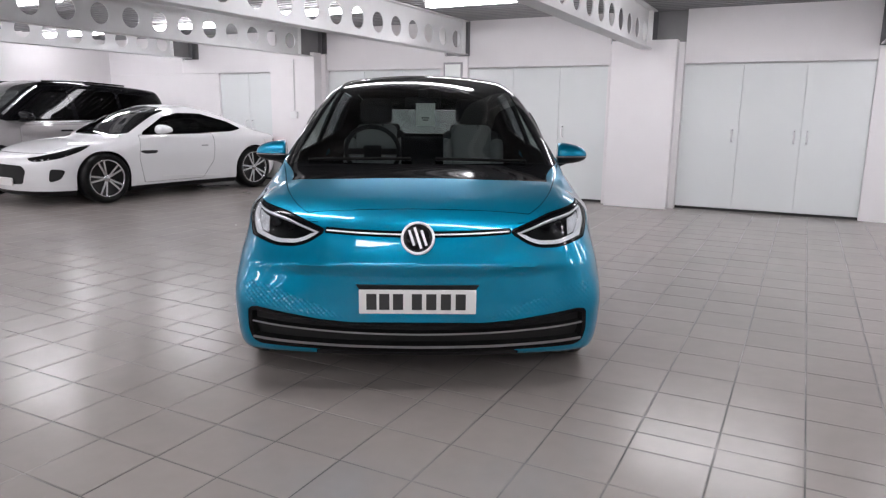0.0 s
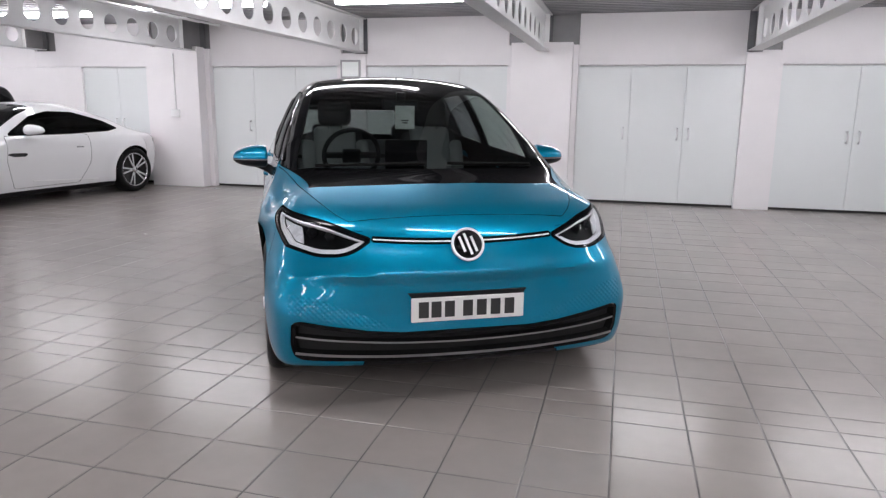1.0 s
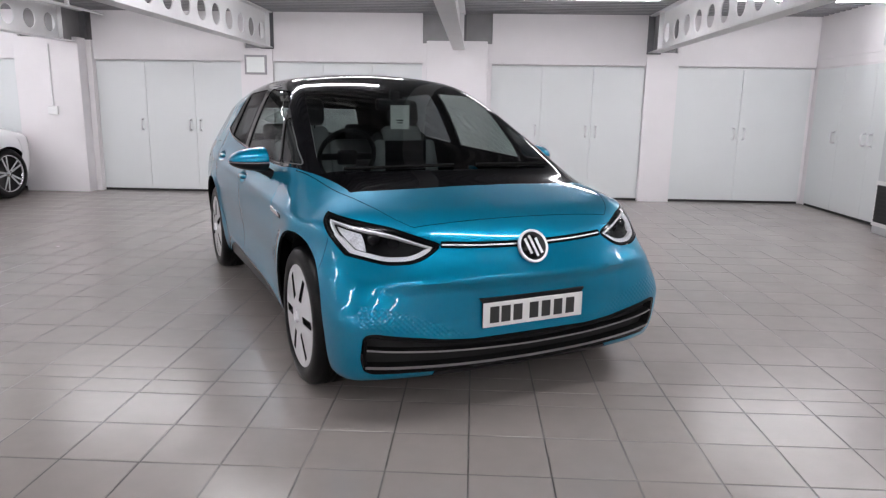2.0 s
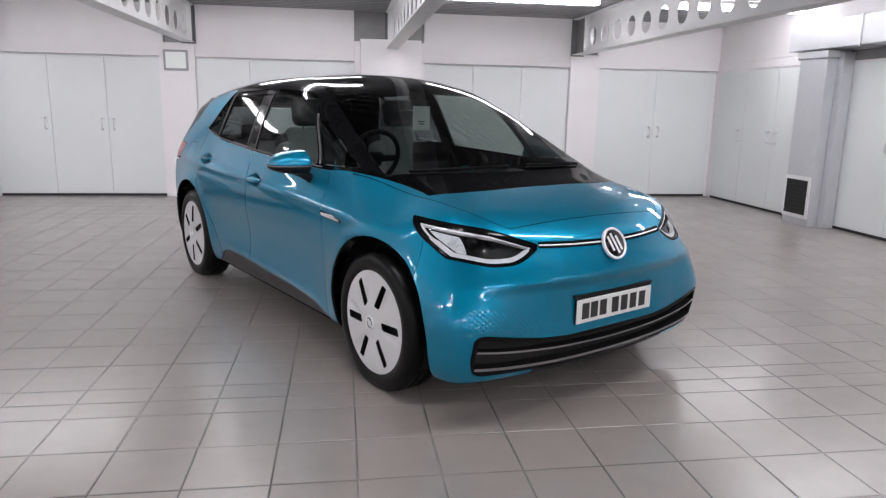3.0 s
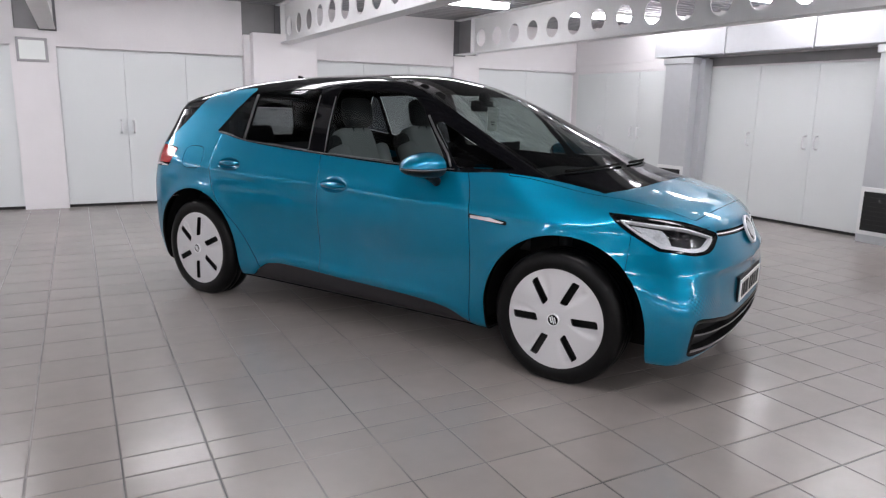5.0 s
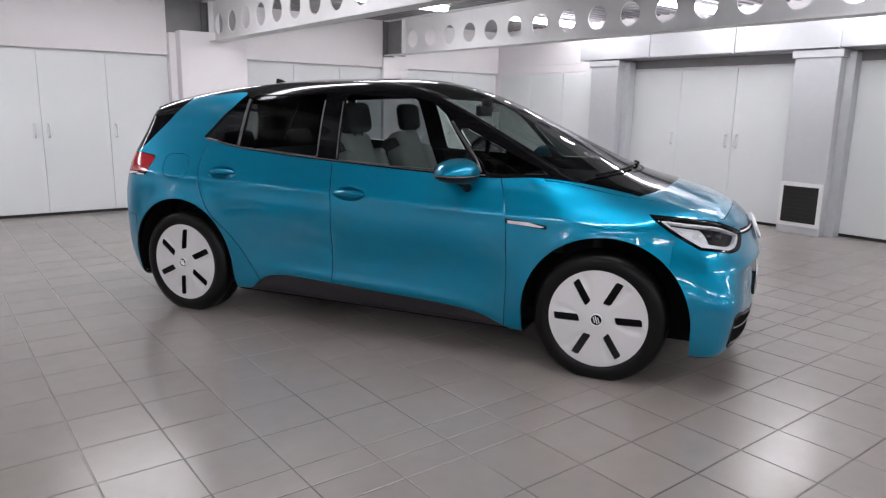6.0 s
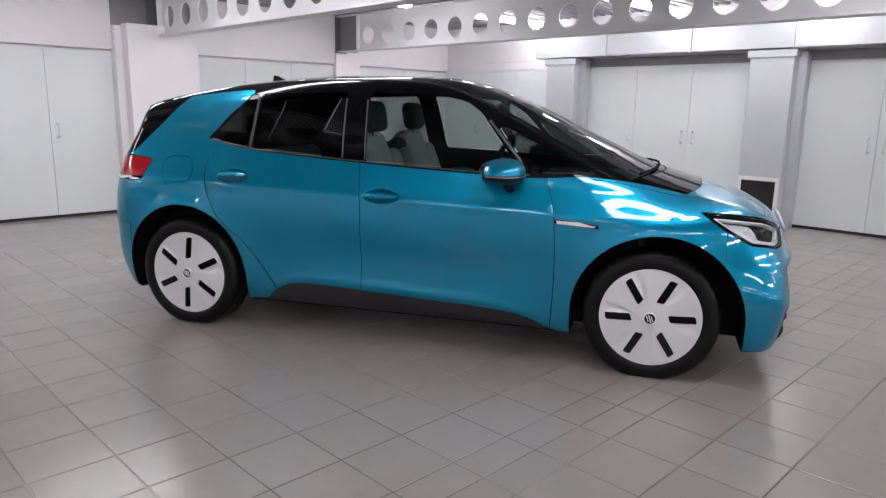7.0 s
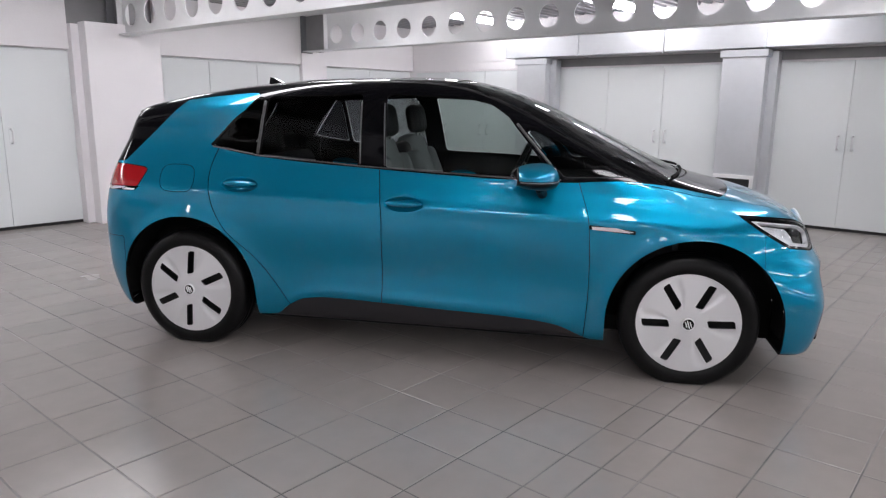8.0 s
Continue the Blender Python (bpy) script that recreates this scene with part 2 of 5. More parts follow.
# ---- curves, regions and cutting of smooth bodies ----
def curve(*pts, fair=0.0):
    """A smooth monotone curve through (x, y) pairs; fair evens its bends out over that length."""
    x, y = np.array([p[0] for p in pts], float), np.array([p[1] for p in pts], float)
    h, d = np.diff(x), np.diff(y) / np.diff(x)
    m = np.zeros(len(x))
    m[0], m[-1] = d[0], d[-1]
    for i in range(1, len(x) - 1):
        if d[i - 1] * d[i] > 0:
            w1, w2 = 2 * h[i] + h[i - 1], h[i] + 2 * h[i - 1]
            m[i] = (w1 + w2) / (w1 / d[i - 1] + w2 / d[i])

    def f(v):
        v = np.clip(v, x[0], x[-1])
        i = np.clip(np.searchsorted(x, v) - 1, 0, len(x) - 2)
        t = (v - x[i]) / h[i]
        return (y[i] * (1 + 2 * t) * (1 - t) ** 2 + m[i] * h[i] * t * (1 - t) ** 2
                + y[i + 1] * t * t * (3 - 2 * t) + m[i + 1] * h[i] * t * t * (t - 1))
    if not fair:
        return f
    span = x[-1] - x[0]
    step = span / 2000
    g = np.arange(-600, 2601)
    u = x[0] + g * step
    raw = f(u) + np.where(u < x[0], (u - x[0]) * d[0], 0) + np.where(u > x[-1], (u - x[-1]) * d[-1], 0)
    n = max(int(fair / step), 1)
    k = np.exp(-0.5 * (np.arange(-3 * n, 3 * n + 1) / n) ** 2)
    even = np.convolve(np.pad(raw, 3 * n, mode="edge"), k / k.sum(), mode="valid")
    return lambda v: np.interp(v, u, even)


def smax(a, b, k):
    h = np.maximum(k - np.abs(a - b), 0) / k
    return np.maximum(a, b) + h * h * k * 0.25


def rounded(poly, r):
    """The polygon with its corners cut and softened over about r metres."""
    p, out = np.array(poly, float), []
    for a, b, c in zip(np.roll(p, 1, 0), p, np.roll(p, -1, 0)):
        u, v = a - b, c - b
        lu, lv = np.linalg.norm(u), np.linalg.norm(v)
        s, e = b + u / lu * min(r, 0.4 * lu), b + v / lv * min(r, 0.4 * lv)
        for t in (0, 0.33, 0.67, 1):
            out.append((1 - t) ** 2 * s + 2 * t * (1 - t) * b + t * t * e)
    return np.array(out)


def region(u, v, poly, soft=1):
    """Signed distance to a polygon in a plane: negative inside."""
    p = rounded(poly, 0.03 * soft) if soft else np.array(poly, float)
    best, inside = np.full(len(u), 1e9), np.zeros(len(u), bool)
    for (ax, ay), (bx, by) in zip(p, np.roll(p, -1, 0)):
        dx, dy = bx - ax, by - ay
        t = np.clip(((u - ax) * dx + (v - ay) * dy) / (dx * dx + dy * dy + 1e-12), 0, 1)
        best = np.minimum(best, np.hypot(u - ax - t * dx, v - ay - t * dy))
        if abs(dy) > 1e-12:
            inside ^= ((ay > v) != (by > v)) & (u < dx * (v - ay) / dy + ax)
    return np.where(inside, -best, best)


def clip(V, T, f):
    """The part of a triangle mesh where f < 0."""
    inside = f < 0
    c = inside[T].sum(1)
    out = [tuple(t) for t in T[c == 3]]
    verts, made = list(V), {}

    def cut(a, b):
        key = (min(a, b), max(a, b))
        if key not in made:
            t = f[a] / (f[a] - f[b])
            made[key] = len(verts)
            verts.append(V[a] + t * (V[b] - V[a]))
        return made[key]

    for t in T[(c == 1) | (c == 2)]:
        s = inside[t]
        if s.sum() == 1:
            i = int(np.argmax(s))
            a, b, d = t[i], t[(i + 1) % 3], t[(i + 2) % 3]
            out.append((a, cut(a, b), cut(a, d)))
        else:
            i = int(np.argmin(s))
            a, b, d = t[i], t[(i + 1) % 3], t[(i + 2) % 3]
            p, q = cut(a, b), cut(a, d)
            out += [(p, b, d), (p, d, q)]
    if not out:
        return np.zeros((0, 3)), np.zeros((0, 3), int)
    T2 = np.array(out)
    used, inv = np.unique(T2, return_inverse=True)
    return np.array(verts)[used], inv.reshape(-1, 3)


def wrap(f, lo, hi, clo, chi, n):
    """Triangles on the surface f = 0, met by rays that spread from a core box to an outer box."""
    lo, hi, clo, chi = (np.array(a, float) for a in (lo, hi, clo, chi))
    index, pts, quads = {}, [], []

    def vid(i, j, k):
        key = (i, j, k)
        if key not in index:
            index[key] = len(pts)
            pts.append(key)
        return index[key]

    nx, ny, nz = n
    for k in (0, nz):
        for i in range(nx):
            for j in range(ny):
                q = [vid(i, j, k), vid(i + 1, j, k), vid(i + 1, j + 1, k), vid(i, j + 1, k)]
                quads.append(q if k else q[::-1])
    for j in (0, ny):
        for i in range(nx):
            for k in range(nz):
                q = [vid(i, j, k), vid(i + 1, j, k), vid(i + 1, j, k + 1), vid(i, j, k + 1)]
                quads.append(q[::-1] if j else q)
    for i in (0, nx):
        for j in range(ny):
            for k in range(nz):
                q = [vid(i, j, k), vid(i, j + 1, k), vid(i, j + 1, k + 1), vid(i, j, k + 1)]
                quads.append(q if i else q[::-1])
    u = np.array(pts, float) / np.array(n)
    P, Q = lo + u * (hi - lo), clo + u * (chi - clo)
    a, b = np.zeros(len(P)), np.ones(len(P))
    for _ in range(26):
        m = (a + b) / 2
        p = Q + m[:, None] * (P - Q)
        ins = f(p[:, 0], p[:, 1], p[:, 2]) < 0
        a, b = np.where(ins, m, a), np.where(ins, b, m)
    V = Q + ((a + b) / 2)[:, None] * (P - Q)
    Qd = np.array(quads)
    return V, np.concatenate([Qd[:, [0, 1, 2]], Qd[:, [0, 2, 3]]])


def normals(f, V):
    e = 0.002
    g = np.stack([f(*(V + e * np.eye(3)[i]).T) - f(*(V - e * np.eye(3)[i]).T) for i in range(3)], 1)
    return g / (np.linalg.norm(g, axis=1)[:, None] + 1e-9)


def refine(V, T, f, times=2):
    """Splits each triangle into four and lays the new points on the surface f = 0."""
    for _ in range(times):
        e = np.concatenate([T[:, [0, 1]], T[:, [1, 2]], T[:, [2, 0]]])
        e.sort(1)
        u, inv = np.unique(e, axis=0, return_inverse=True)
        inv = inv.reshape(3, -1) + len(V)
        mid = V[u].mean(1)
        mid = mid - f(*mid.T)[:, None] * normals(f, mid) * 0.9
        V = np.concatenate([V, mid])
        a, b, c = T.T
        ab, bc, ca = inv
        T = np.concatenate([np.stack(t, 1) for t in ((a, ab, ca), (ab, b, bc), (ca, bc, c), (ab, bc, ca))])
    return V, T


def shell(name, V, T, f, materials, parent, label="", depth=0.014, lift=0.0, turn_in=0.0):
    """A panel of sheet with thickness: its outside, its inside and the rim between them."""
    if not len(T):
        return None
    N = normals(f, V)
    out, inn = V + lift * N, V + (lift - depth) * N
    e = np.sort(np.concatenate([T[:, [0, 1]], T[:, [1, 2]], T[:, [2, 0]]]), 1)
    d = np.concatenate([T[:, [0, 1]], T[:, [1, 2]], T[:, [2, 0]]])
    key = e[:, 0].astype(np.int64) * (len(V) + 1) + e[:, 1]
    _, first, count = np.unique(key, return_index=True, return_counts=True)
    rim = d[first[count == 1]]
    if turn_in:
        b = np.unique(rim)
        out[b] -= turn_in * N[b]
    n = len(V)
    faces = [tuple(t) for t in T] + [tuple(t[::-1] + n) for t in T] + [(b, a, a + n, b + n) for a, b in rim]
    idx = [0] * len(T) + [1] * (len(T) + len(rim))
    me = mesh_of(name, np.concatenate([out, inn]), faces, materials, idx)
    me.set_sharp_from_angle(angle=0.8)
    return attach(name, me, parent, label)


class Skin:
    """The uncut skin of a body, from which panels are taken one after another."""

    def __init__(self, f, V, T, parent):
        self.f, self.V, self.T, self.parent = f, V, T, parent

    def take(self, dist, gap=0.004):
        d = dist(*self.V.T)
        V, T = clip(self.V, self.T, d + gap / 2)
        self.V, self.T = clip(self.V, self.T, gap / 2 - d)
        return V, T

    def panel(self, name, dist, materials, label="", gap=0.004, parent=None, **kw):
        V, T = self.take(dist, gap)
        return shell(name, V, T, self.f, materials, parent or self.parent, label, **kw)


# ---- the room ----
X0, X1, Y0, Y1, ZC = -13.2, 3.40, -18.0, 10.40, 2.68
# where each beam stands, its first hole and its underside
BEAM_ROWS = ((0.78, 9.36, 2.165), (-2.03, 9.64, 2.165), (-4.87, 9.75, 2.18), (-7.70, 9.29, 2.215), (-10.83, 9.40, 2.27))
BEAMS = tuple(row[0] for row in BEAM_ROWS)


def structure(name, bm, material, label, category):
    ob = part(name, bm, material, None, label)
    return tagged(ob, category=category, kind="structure")


structure("floor", box(X0, X1, Y0, Y1, -0.25, -0.002), M["grout"], "dark grouted screed under the large grey tiles", "floor")
structure("wall_north", box(X0 - 0.2, X1 + 0.2, Y1 - 0.26, Y1, 0, 2.9), M["wall"], "white painted wall behind the cupboards", "wall")
structure("wall_east", box(X1 - 0.26, X1, Y0, Y1 - 0.26, 0, 2.9), M["wall"], "white painted wall behind the metal ducts", "wall")
# the south wall is out of view, dark to keep the car's reflections dark
structure("wall_south", box(X0 - 0.2, X1 + 0.2, Y0 - 0.2, Y0, 0, 2.9), M["shutter"], "unseen dark grey wall that closes the room and darkens reflections", "wall")
structure("wall_west", box(X0 - 0.2, X0, Y0, Y1, 0, 2.9), M["wall"], "plain white painted wall beside the parked cars", "wall")


def deck():
    """Trapezoid steel decking, ribs running along x."""
    bm = bmesh.new()
    prof, y = [], Y0
    while y < Y1:
        prof += [(y, ZC), (y + 0.055, ZC), (y + 0.075, ZC + 0.05), (y + 0.13, ZC + 0.05), (y + 0.15, ZC)]
        y += 0.15
    a = [bm.verts.new((X0, p, z)) for p, z in prof]
    b = [bm.verts.new((X1, p, z)) for p, z in prof]
    for i in range(len(prof) - 1):
        if abs(prof[i][0] - prof[i + 1][0]) + abs(prof[i][1] - prof[i + 1][1]) > 1e-5:
            bm.faces.new((a[i], b[i], b[i + 1], a[i + 1]))
    add_box(bm, X0, X1, Y0, Y1, ZC + 0.06, ZC + 0.2)
    return bm


structure("ceiling", deck(), M["deck"], "ribbed galvanised steel deck ceiling", "ceiling")


def cellular_beam(x, first, low):
    """A white steel beam with a row of round holes in its web."""
    t = thing("steel_beam", "white painted cellular steel beam with round holes", "beam", pose(x, 0, 0), "ceiling beams")
    y1, y0, z0, z1, pitch, r = 10.02, Y0 + 0.02, low, 2.67, 0.438, 0.125
    bm = bmesh.new()
    n, zc, w = 20, low + 0.205, 0.006
    c = first
    cells = []
    while c - pitch / 2 > y0:
        cells.append(c)
        c -= pitch
    for s in (-w, w):
        for c in cells:
            inner, outer = [], []
            for i in range(n):
                a = 2 * math.pi * (i + 0.5) / n
                ca, sa = math.cos(a), math.sin(a)
                k = min((pitch / 2) / max(abs(ca), 1e-6), ((z1 - zc) if sa > 0 else (zc - z0)) / max(abs(sa), 1e-6))
                inner.append(bm.verts.new((s, c + r * ca, zc + r * sa)))
                outer.append(bm.verts.new((s, c + k * ca, zc + k * sa)))
            for i in range(n):
                j = (i + 1) % n
                loop = [inner[i], inner[j], outer[j], outer[i]]
                p, q = outer[i].co, outer[j].co
                if abs(p.y - q.y) > 1e-5 and abs(p.z - q.z) > 1e-5:  # the corner of the cell lies between these two
                    a = 2 * math.pi * (i + 1) / n
                    loop.insert(3, bm.verts.new((s, c + math.copysign(pitch / 2, math.cos(a)), z1 if math.sin(a) > 0 else z0)))
                bm.faces.new(loop)
    for c in cells:
        ring = [[bm.verts.new((s, c + r * math.cos(2 * math.pi * (i + 0.5) / n), zc + r * math.sin(2 * math.pi * (i + 0.5) / n))) for i in range(n)] for s in (-w, w)]
        for i in range(n):
            bm.faces.new((ring[0][i], ring[0][(i + 1) % n], ring[1][(i + 1) % n], ring[1][i]))
    add_box(bm, -w, w, min(cells[0] + pitch / 2, y1 - 0.01), y1, z0, z1)
    part("web", bm, M["steel_white"], t)
    part("bottom_flange", box(-0.085, 0.085, y0, y1, z0 - 0.014, z0, 0.003, 1), M["steel_white"], t)
    part("top_flange", box(-0.085, 0.085, y0, y1, z1 - 0.012, z1 + 0.004), M["steel_white"], t)
    part("end_plate", box(-0.10, 0.10, y1, y1 + 0.02, z0 - 0.03, z1), M["steel_dark"], t, "dark steel end plate")
    # sleeve over the web's end, the shade there put into its grey
    part("end_section", box(-0.012, 0.012, min(first + 0.20, y1 - 0.05), y1, z0 + 0.002, z1 - 0.014), M["shade_grey"], t, "end of the web in dull grey, its shade put into the colour")
    part("stiffener", box(-0.07, 0.07, min(first + 0.19, y1 - 0.06), min(first + 0.20, y1 - 0.05), z0, z1 - 0.012), M["steel_white"], t)
    return t


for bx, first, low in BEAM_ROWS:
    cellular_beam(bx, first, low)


def ceiling_light(x, y):
    t = thing("ceiling_light", "long white fluorescent ceiling light, switched on", "light", pose(x, y, ZC), "ceiling lights")
    part("body", box(-0.95, 0.95, -0.075, 0.075, -0.035, 0.0, 0.004, 1), M["white_plastic"], t)
    part("diffuser", box(-0.93, 0.93, -0.065, 0.065, -0.10, -0.035, 0.02, 3), M["lamp"], t, "glowing white diffuser", smooth=True)
    return t


LIGHT_X = [2.05] + [(a + b) / 2 for a, b in zip(BEAMS, BEAMS[1:])] + [-11.9]
LIGHT_Y = (7.95, 5.70, 2.40, -0.38, -3.15, -7.3, -11.5)
MISSING = {(LIGHT_X[1], 5.70), (LIGHT_X[2], 2.40), (LIGHT_X[3], 5.70), (LIGHT_X[2], -0.38), (LIGHT_X[0], 2.40)}
first_light = None
for lx in LIGHT_X:
    for ly in LIGHT_Y:
        if (lx, ly) in MISSING:
            continue
        if first_light is None:
            first_light = ceiling_light(lx, ly)
        else:  # the two by the west corner hang nearer to the wall
            copy_thing(first_light, pose(lx, 8.45 if ly == LIGHT_Y[0] and lx < -8 else ly, ZC))
# the second of these is added to brighten the east wall and duct
for lx, ly in ((-3.15, 2.40), (LIGHT_X[0], 4.05)):
    copy_thing(first_light, pose(lx, ly, ZC))

# upper walls above the cupboards and the piers between them
YW = 10.06
BAYS = [(-10.10, -8.68, 2, "RL"), (-7.53, -5.28, 3, "RRL"), (-4.80, -2.57, 3, "RLL"), (-1.55, 0.69, 3, "RRL"), (1.15, 3.08, 2, "RL")]
NICHES = [(-11.05, -10.60), (-8.68, -7.53), (-5.22, -4.83), (-2.57, -1.55), (0.72, 1.13)]
edges = [X0] + [v for n in NICHES for v in n] + [3.12]
for i in range(0, len(edges), 2):
    structure("wall_upper_%d" % (i // 2 + 1), box(edges[i], edges[i + 1], YW, Y1 - 0.262, 1.975, ZC + 0.1), M["wall"], "white painted wall above the cupboards", "wall")
# grey sheets before the white wall carry the shade of the niches
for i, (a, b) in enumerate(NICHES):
    structure("niche_%d" % (i + 1), box(a, b, Y1 - 0.285, Y1 - 0.262, 1.98, ZC + 0.1), M["shade_grey"], "grey sheet at the back of the niche behind the beam, shade put into its colour", "wall")
structure("wall_upper_7", box(-11.048, -10.602, YW + 0.003, Y1 - 0.286, 1.975, 2.24), M["wall"], "white painted wall under the beam end", "wall")
PIERS = [(X0, -10.10, 10.06), (-8.68, -7.53, 10.0), (-5.28, -4.80, 10.03), (-2.57, -1.55, 9.97), (0.69, 1.15, 10.03)]
for i, (a, b, y) in enumerate(PIERS):
    structure("pier_%d" % (i + 1), box(a, b, y, Y1 - 0.26, 0, 1.97 if i == 0 else 2.25 if i in (1, 3) else 2.16), M["wall"], "white painted pier between the cupboards", "wall")


for i, (a, b, top) in enumerate(((-8.59, -7.61, 2.27), (-2.49, -1.62, 2.27))):
    structure("pier_front_%d" % (i + 1), box(a, b, 9.79, 10.0 if i == 0 else 9.97, 0, top, 0.006, 1), M["wall"], "white painted front of the deep pier under a beam", "wall")


def handle(parent, m):
    """A bow handle on two feet."""
    h = part("handle", tube([(0, 0, -0.075), (0, -0.045, -0.073), (0, -0.062, -0.055), (0, -0.064, 0.0), (0, -0.062, 0.055), (0, -0.045, 0.073), (0, 0, 0.075)], 0.011), M["handle"], parent, "bright metal bow handle", m, True)
    part("lock_plate", box(-0.02, 0.02, -0.005, 0.0, -0.10, 0.10, 0.002, 1), M["door"], h)


def cupboard(width, doors, sides, m, height=1.965):
    t = thing("cupboard", "tall pale grey-green metal cupboard with closed doors", "cupboard", m, "wall cupboards")
    part("frame", box(0, width, 0.03, 0.10, 0.032, height), M["door"], t)
    w = width / doors
    for i in range(doors):
        d = part("door", box(i * w + 0.0018, (i + 1) * w - 0.0018, 0.0, 0.028, 0.035, height - 0.02, 0.003, 1), M["door"], t)
        x = (i + 1) * w - 0.075 if sides[i] == "R" else i * w + 0.075
        handle(d, pose(x, 0, 1.02))
    # black strip in place of the shaded gap between doors and floor
    part("plinth", box(0.0, width, 0.010, 0.029, 0.0, 0.033), M["vent"], t, "black strip holding the shade of the gap under the doors")
    return t


for a, b, n, s in BAYS:
    cupboard(b - a, n, s, pose(a, 10.10, 0))
XE = 3.12
for a, b, n, s in ((9.98, 7.74, 3, "RRL"), (7.12, 4.70, 3, "RRL"), (4.10, 1.66, 3, "RLL"), (1.2, -1.2, 3, "RRL")):
    cupboard(a - b, n, s, pose(XE, a, 0, 0, 0, -90))
structure("wall_east_upper", box(XE + 0.004, X1 - 0.262, Y0, YW, 2.09, ZC + 0.1), M["wall"], "white painted wall above the cupboards", "wall")

# this strip holds the shadow below the duct in its grey
structure("lintel", box(XE + 0.004, X1 - 0.262, Y0, 7.72, 1.97, 2.086), M["shade_grey"], "grey strip under the duct, the duct's shadow put into its colour", "wall")
structure("lintel_corner", box(XE + 0.004, X1 - 0.262, 7.724, YW, 1.97, 2.086), M["wall"], "white painted strip over the corner cupboards", "wall")


def duct_run():
    t = thing("air_duct", "long galvanised steel air duct along the wall", "duct")
    y = 7.875
    while y > Y0 + 1.3:
        part("section", box(2.80, XE - 0.02, y - 1.227, y - 0.006, 2.10, 2.42, 0.004, 1), M["duct"], t)
        part("flange", box(2.785, XE - 0.02, y - 1.241, y - 1.227, 2.085, 2.435), M["duct"], t)
        y -= 1.235
    return t


duct_run()


def drop_duct(y0, y1):
    t = thing("drop_duct", "upright galvanised steel duct with a low air grille", "duct", pose(0, 0, 0), "drop ducts")
    part("shaft", box(2.84, XE, y0, y1, 0.0, 2.0, 0.004, 1), M["duct"], t)
    part("collar", box(2.815, XE, y0 - 0.03, y1 + 0.03, 2.0, 2.085, 0.006, 1), M["duct"], t)
    part("return", box(2.97, XE - 0.01, y0 - 0.10, y0 - 0.002, 0.0, 2.06), M["duct"], t)
    g = part("grille", box(2.822, 2.84, y0 + 0.01, y1 - 0.01, 0.09, 0.60), M["white_plastic"], t, "pale grille frame")
    part("mesh", box(2.816, 2.822, y0 + 0.05, y1 - 0.05, 0.135, 0.555), M["vent"], g, "dark wire mesh")
    for i in range(9):
        z = 0.15 + i * 0.048
        part("slat", box(2.810, 2.816, y0 + 0.05, y1 - 0.05, z, z + 0.010), M["vent"], g)


drop_duct(7.18, 7.67)
drop_duct(4.16, 4.66)
drop_duct(1.22, 1.64)

sign = thing("wall_sign", "small framed white notice on the pier", "sign", pose(-5.05, 10.03, 1.92))
part("frame", box(-0.165, 0.165, -0.02, 0.0, -0.14, 0.14, 0.004, 1), M["grey_plastic"], sign, "grey frame")
part("sheet", box(-0.135, 0.135, -0.024, -0.02, -0.11, 0.11), M["paper"], sign)
sock = thing("socket", "white switch box with a cable conduit up the pier", "socket", pose(-8.05, 9.79, 1.21))
part("box", box(-0.075, 0.075, -0.05, 0, -0.06, 0.06, 0.006, 1), M["white_plastic"], sock)
part("conduit", tube([(0, -0.014, 0.06), (0, -0.014, 0.95)], 0.012), M["white_plastic"], sock)
cd = thing("conduit", "thin white cable conduit fixed under the ceiling", "conduit")
part("pipe", tube([(-7.25, 9.9, 2.60), (-7.25, 2.0, 2.60)], 0.018), M["white_plastic"], cd)
for y in (9.0, 7.0, 5.0, 3.0):
    part("clip", box(-7.275, -7.225, y - 0.02, y + 0.02, 2.60, 2.68), M["white_plastic"], cd)


# ---- the turquoise hatchback ----
# body frame: x ahead, y to its left, z up, origin on the floor midway between the axles
CAR = pose(-2.491, 4.473, 0, 0, 0, -61.5)
AX, WR = 1.385, 0.335  # half the wheelbase, wheel radius

plan_w = curve((-2.1, 0.875), (-1.75, 0.900), (-1.385, 0.910), (-0.7, 0.902), (0, 0.898), (0.7, 0.902), (1.385, 0.918), (1.7, 0.920), (2.0, 0.91), (2.3, 0.88), fair=0.12)
side_w = curve((0.10, 0.86), (0.2, 0.945), (0.3, 0.972), (0.45, 0.988), (0.6, 0.997), (0.7, 1.0), (0.8, 0.994), (0.9, 0.975), (1.0, 0.945), (1.06, 0.922), (1.2, 0.862), (1.35, 0.783), (1.47, 0.706), (1.6, 0.612), fair=0.035)
top_w = curve((-2.1, 0.90), (-1.4, 0.95), (-0.6, 0.99), (0, 1.0), (2.2, 1.0), fair=0.15)
top_z = curve((-2.15, 1.302), (-1.95, 1.369), (-1.75, 1.426), (-1.5, 1.475), (-1.1, 1.528), (-0.6, 1.559), (-0.15, 1.563), (0.1, 1.548), (0.3, 1.508), (0.55, 1.42), (0.87, 1.272), (1.15, 1.142), (1.33, 1.060), (1.45, 1.016), (1.6, 0.978), (1.75, 0.938), (1.9, 0.89), (2.0, 0.845), (2.1, 0.78), (2.3, 0.6), fair=0.05)
crown = curve((-2, 0.14), (0, 0.15), (0.6, 0.19), (1.2, 0.16), (1.5, 0.10), (2.2, 0.08), fair=0.15)
